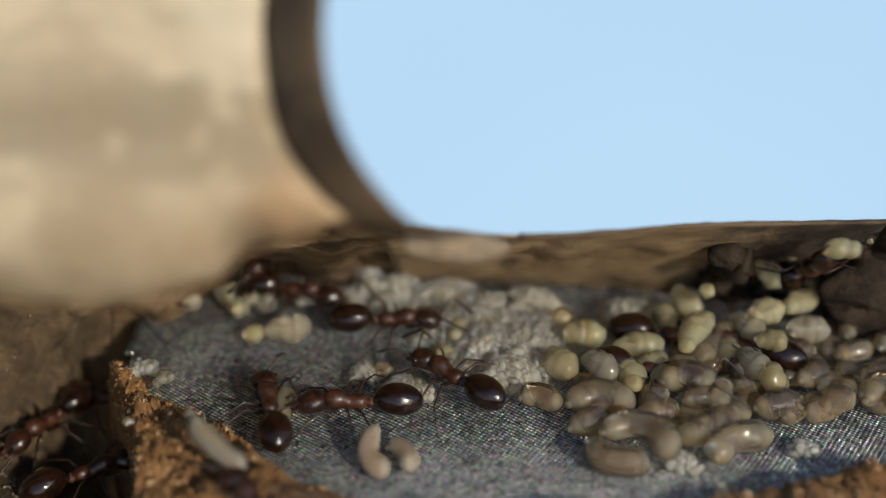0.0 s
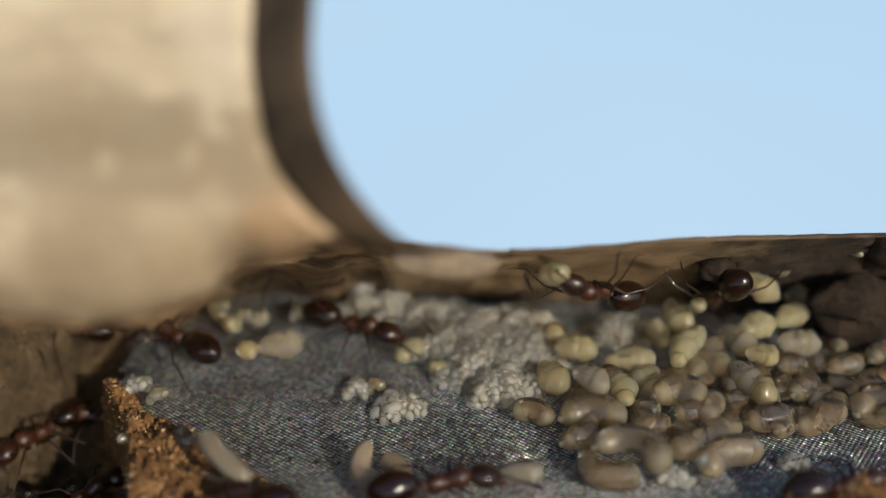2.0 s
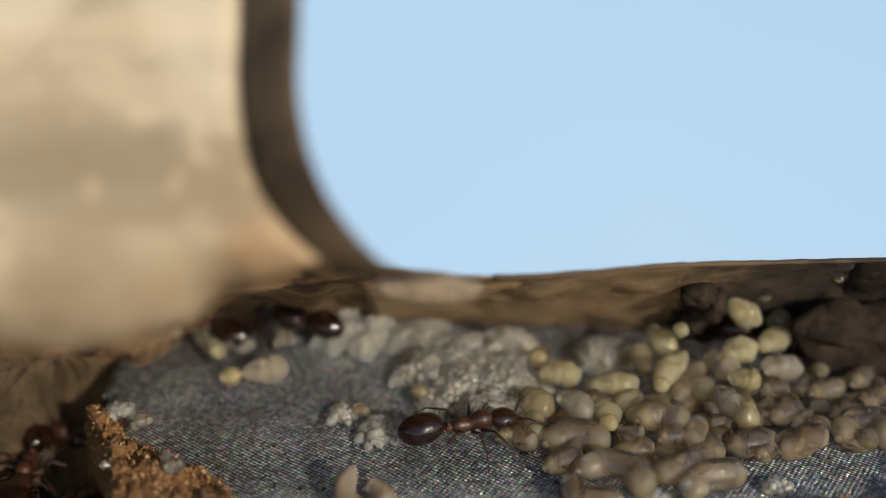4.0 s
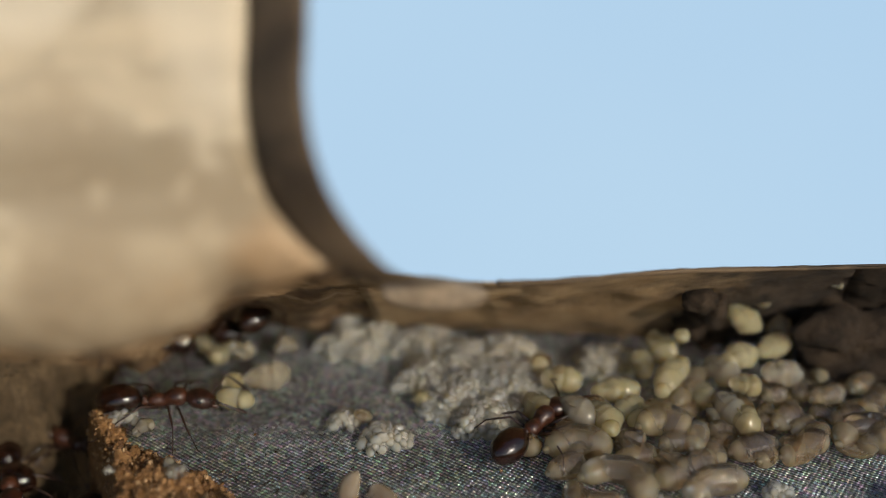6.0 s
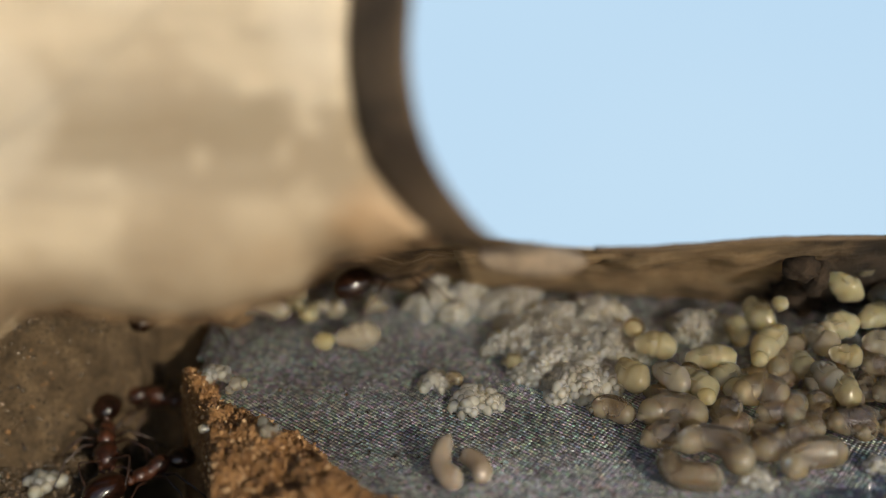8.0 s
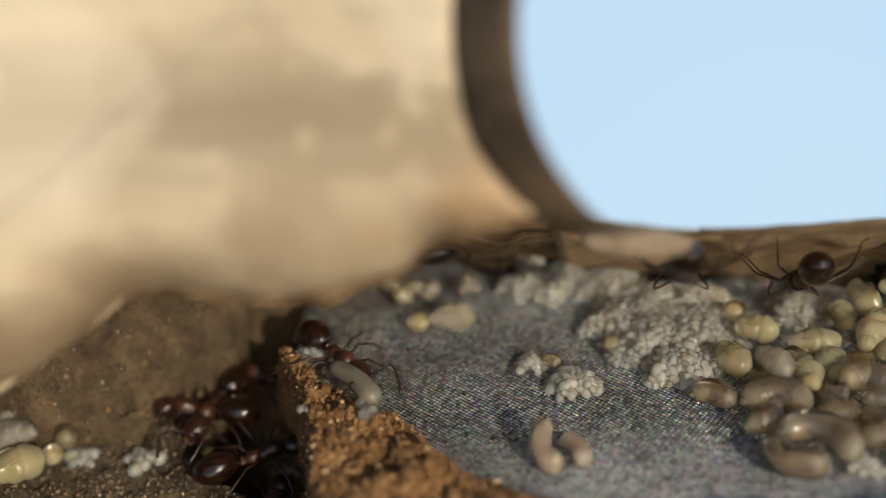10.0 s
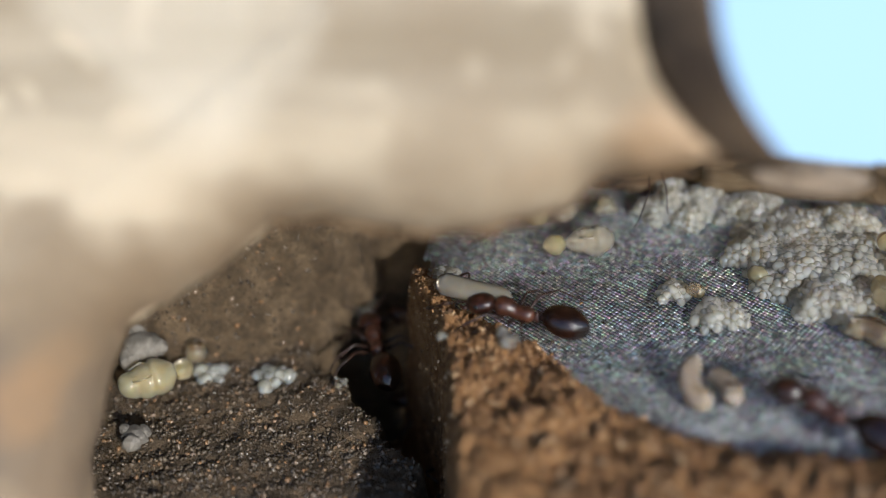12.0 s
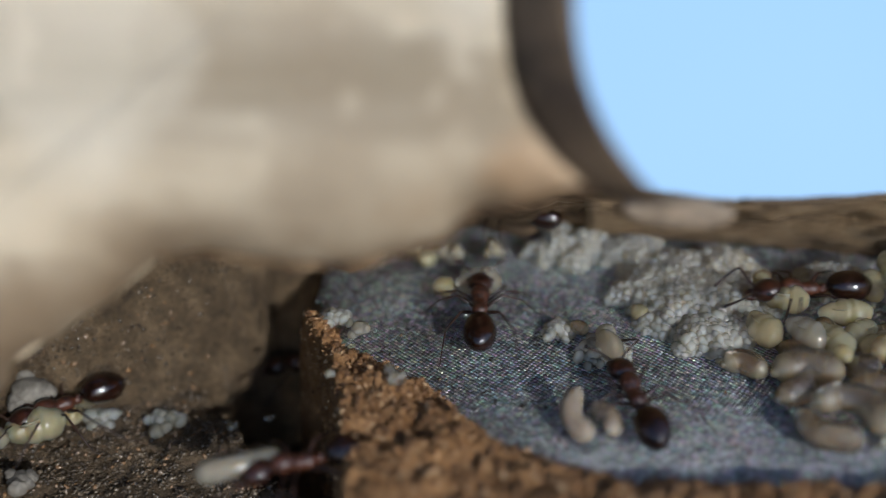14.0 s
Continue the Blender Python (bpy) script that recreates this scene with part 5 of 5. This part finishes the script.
    march(11, ((0, -16.0, 5.0, 0.0, -70), (4.2, -14.0, 4.0, 0.0, -60), (4.57, -12.3, 3.2, 0.0, -7), (4.93, -10.6, 2.4, 0.0, 47), (5.3, -8.9, 1.5, 0.0, 100), (5.5, -10.2, 0.7, 0.0, 88), (5.67, -10.0, 0.9, 0.0, 29), (5.83, -9.7, 1.1, 0.0, -30), (6, -9.5, 1.2, 0.0, -89), (6.5, -8.9, 1.7, 0.0, -55), (6.8, -10.8, 0.4, 0.0, -48), (7.6, -14.5, 5.0, 0.0, 20), (14, -17.0, 7.0, 0.0, 20)))
    march(12, ((0, 24.0, 3.0, 0.0, 90), (8, 23.0, 3.0, 0.0, 90), (9.2, 12.0, 3.2, 1.2, 100), (9.6, 9.0, 3.4, 1.3, 139, 70), (10, 6.1, 2.6, 3.8, 179, 139), (10.5, 6.1, 3.4, 3.0, 176, 139), (11, 1.2, -1.5, 6.7, 175, 139), (11.5, 1.1, 3.1, 2.8, 152, 139), (12, 2.7, 8.1, -1.4, 190, 139), (12.5, 2.6, 7.6, -0.9, 189, 139), (13, 1.9, 5.0, 1.2, 188, 139), (13.17, 2.2, 6.0, 0.4, 247, 139), (13.33, 2.4, 7.0, -0.4, 306, 139), (13.5, 2.7, 7.9, -1.3, 364, 139), (14, 2.6, 9.3, -2.4, 364, 139)))
    march(13, ((0, -13.5, 6.0, 0.0, -90), (8.9, -11.5, 4.5, 0.0, -100), (10, -9.8, 0.1, 0.0, -138), (10.5, -8.7, -0.4, 0.3, -129), (11, -7.3, -1.4, 0.3, -104), (11.5, -5.6, -1.9, 0.0, -91), (11.67, -6.4, -1.9, 0.1, -35), (11.83, -7.2, -1.9, 0.2, 20), (12, -8.1, -1.8, 0.3, 75), (12.5, -8.0, -1.8, 0.3, 79), (13, -8.6, -3.2, 0.6, 90), (13.25, -9.3, -4.5, 0.8, 126), (13.5, -9.9, -5.9, 0.9, 161), (14, -10.8, -6.5, -0.5, 114)))
    march(14, ((0, -24.0, -1.0, -3.0, 0), (2.93, -22.7, -0.3, -3.0, -50), (5.87, -21.3, 0.3, -3.0, -100), (8.8, -20.0, 1.0, -3.0, -150), (9.3, -17.6, 0.8, -3.0, -209), (9.8, -15.3, 0.6, -2.9, -269), (10.5, -17.3, 0.3, -2.9, -274), (11, -20.5, -1.9, -2.9, -250), (11.5, -23.1, -3.7, -2.9, -246), (12.2, -26.0, -4.0, -3.0, -250), (14, -28.0, -4.0, -3.0, -250)))
    march(15, ((0, -13.0, -6.0, -4.5, 0), (9.4, -12.5, -6.0, -4.5, 0), (10.5, -11.4, -1.6, -3.5, -6), (11, -12.4, -2.9, -3.5, 25), (11.5, -13.0, -1.8, -3.5, 18), (12, -13.6, 0.5, -3.5, 24), (12.5, -14.3, 1.1, -3.2, 34), (12.75, -15.7, 0.7, -2.9, 70), (13, -17.0, 0.3, -2.6, 106), (13.5, -18.5, -1.2, -2.6, 132), (14, -20.4, -2.1, -2.6, 130)))
    march(16, ((0, 8.0, -11.0, 0.6, 120), (11.6, 6.0, -9.0, 0.6, 120), (12, 1.2, -5.6, 0.5, 57), (12.5, 0.3, -5.1, 0.3, 74), (13, -4.2, -4.7, 0.3, 65), (13.25, -3.9, -2.8, 0.1, 12), (13.5, -3.6, -0.9, 0.0, -41), (13.8, -5.1, 0.8, 0.0, 5), (14, -5.9, 1.3, 0.0, 4)))
    march(17, ((0, 12.0, -11.0, 0.6, 120), (12, 7.0, -9.0, 0.6, 120), (12.6, 1.2, -5.9, 0.4, 58), (13, -0.7, -4.7, 0.0, 32), (13.5, -0.3, -4.8, 0.0, 26), (14, -0.7, -3.2, 0.0, 18)))
    march(18, ((0, -6.5, 5.9, 1.2, 133), (2.17, -6.2, 6.0, 1.2, 76), (4.33, -6.0, 6.1, 1.2, 19), (6.5, -5.8, 6.3, 1.2, -38), (7.5, -4.9, 5.1, 1.2, -52), (10, -5.4, 6.1, 1.2, -61), (12.5, -4.1, 6.1, 1.2, -57), (13.25, -4.6, 6.3, 1.2, -1), (14, -5.2, 6.4, 1.2, 55)))
    march(19, ((0, 12.7, 5.8, 1.7, -35, 139), (0.5, 13.0, 5.3, 2.2, -57, 139), (1.4, 14.8, 3.7, 3.8, -20, 139), (1.65, 18.9, 3.4, 2.0, -70, 70), (1.9, 23.0, 3.0, 0.2, -120), (6, 24.0, 1.0, 0.0, -130), (6.75, 18.1, 0.6, 0.1, -177), (7.5, 12.2, 0.2, 0.1, -225), (8.05, 14.6, 0.6, 0.2, -187), (8.6, 17.0, 1.0, 0.3, -150), (9.3, 9.3, 1.8, 1.4, -164, 70), (10, 1.7, -0.8, 6.2, -178, 139), (10.5, 1.4, 0.7, 4.9, -182, 139), (11, 5.6, 6.0, 0.8, -195, 139), (12, 6.1, 14.4, -6.5, -172, 139), (12.5, 10.1, 9.2, -2.7, -146, 70), (13, 14.0, 4.0, 1.0, -120), (13.33, 11.1, 3.6, 0.7, -167), (13.67, 8.2, 3.1, 0.5, -215), (14, 5.3, 2.7, 0.2, -262)))
    march(20, ((0, -17.0, -9.0, -3.2, 180), (2.5, -16.4, -3.9, -3.1, 111), (5, -15.9, 1.2, -3.0, 42), (7, -17.3, 1.1, -3.0, 96), (7.5, -17.6, -1.4, -3.0, 76), (8.6, -27.0, -7.0, -3.0, 120), (14, -29.0, -7.0, -3.0, 120)))
    march(21, ((0, -13.4, 2.5, -2.9, 70), (2.0, -13.1, 2.2, -2.9, 85), (5.0, -13.6, 2.7, -2.9, 55), (7.5, -13.4, 2.5, -2.9, 80), (10.2, -13.3, 2.6, -2.9, 65), (11.0, -12.8, 3.4, -3.9, 90), (12.5, -12.9, 3.1, -4.3, 110), (14, -12.7, 3.2, -4.5, 100)))
    march(22, ((0, -14.8, 0.8, -2.9, 150), (1.0, -15.4, 1.0, -2.9, 130), (3.2, -14.5, 1.1, -2.9, 170), (6.0, -15.2, 0.4, -2.9, 200), (10.2, -14.8, 0.8, -2.9, 160), (10.6, -13.8, 1.0, -3.6, 120), (11.0, -12.2, 1.2, -6.1, 80), (14, -11.8, 1.2, -7.7, 70)))
    march(23, ((0, -12.6, -1.5, -3.2, -60), (1.5, -12.3, -2.0, -3.2, -35), (3.2, -13.0, -1.2, -3.2, -80), (7.5, -13.2, -1.3, -3.2, -50), (10.0, -12.6, -1.5, -3.2, -60), (10.8, -11.4, -2.1, -4.0, -20), (11.3, -10.6, -3.5, -6.2, 0), (14, -10.2, -5.5, -7.7, 10)))
    march(24, ((0, -5.7, -7.3, 0.6, 38), (0.4, -4.6, -10.2, 0.6, 45), (1.6, -4.7, -10.0, 0.6, 40), (2.0, -5.5, -7.2, 0.6, 32), (2.4, -3.9, -10.0, 0.6, 50), (4.0, -3.5, -14.0, 0.6, 60), (14, -3.0, -15.0, 0.6, 60)))


motions()
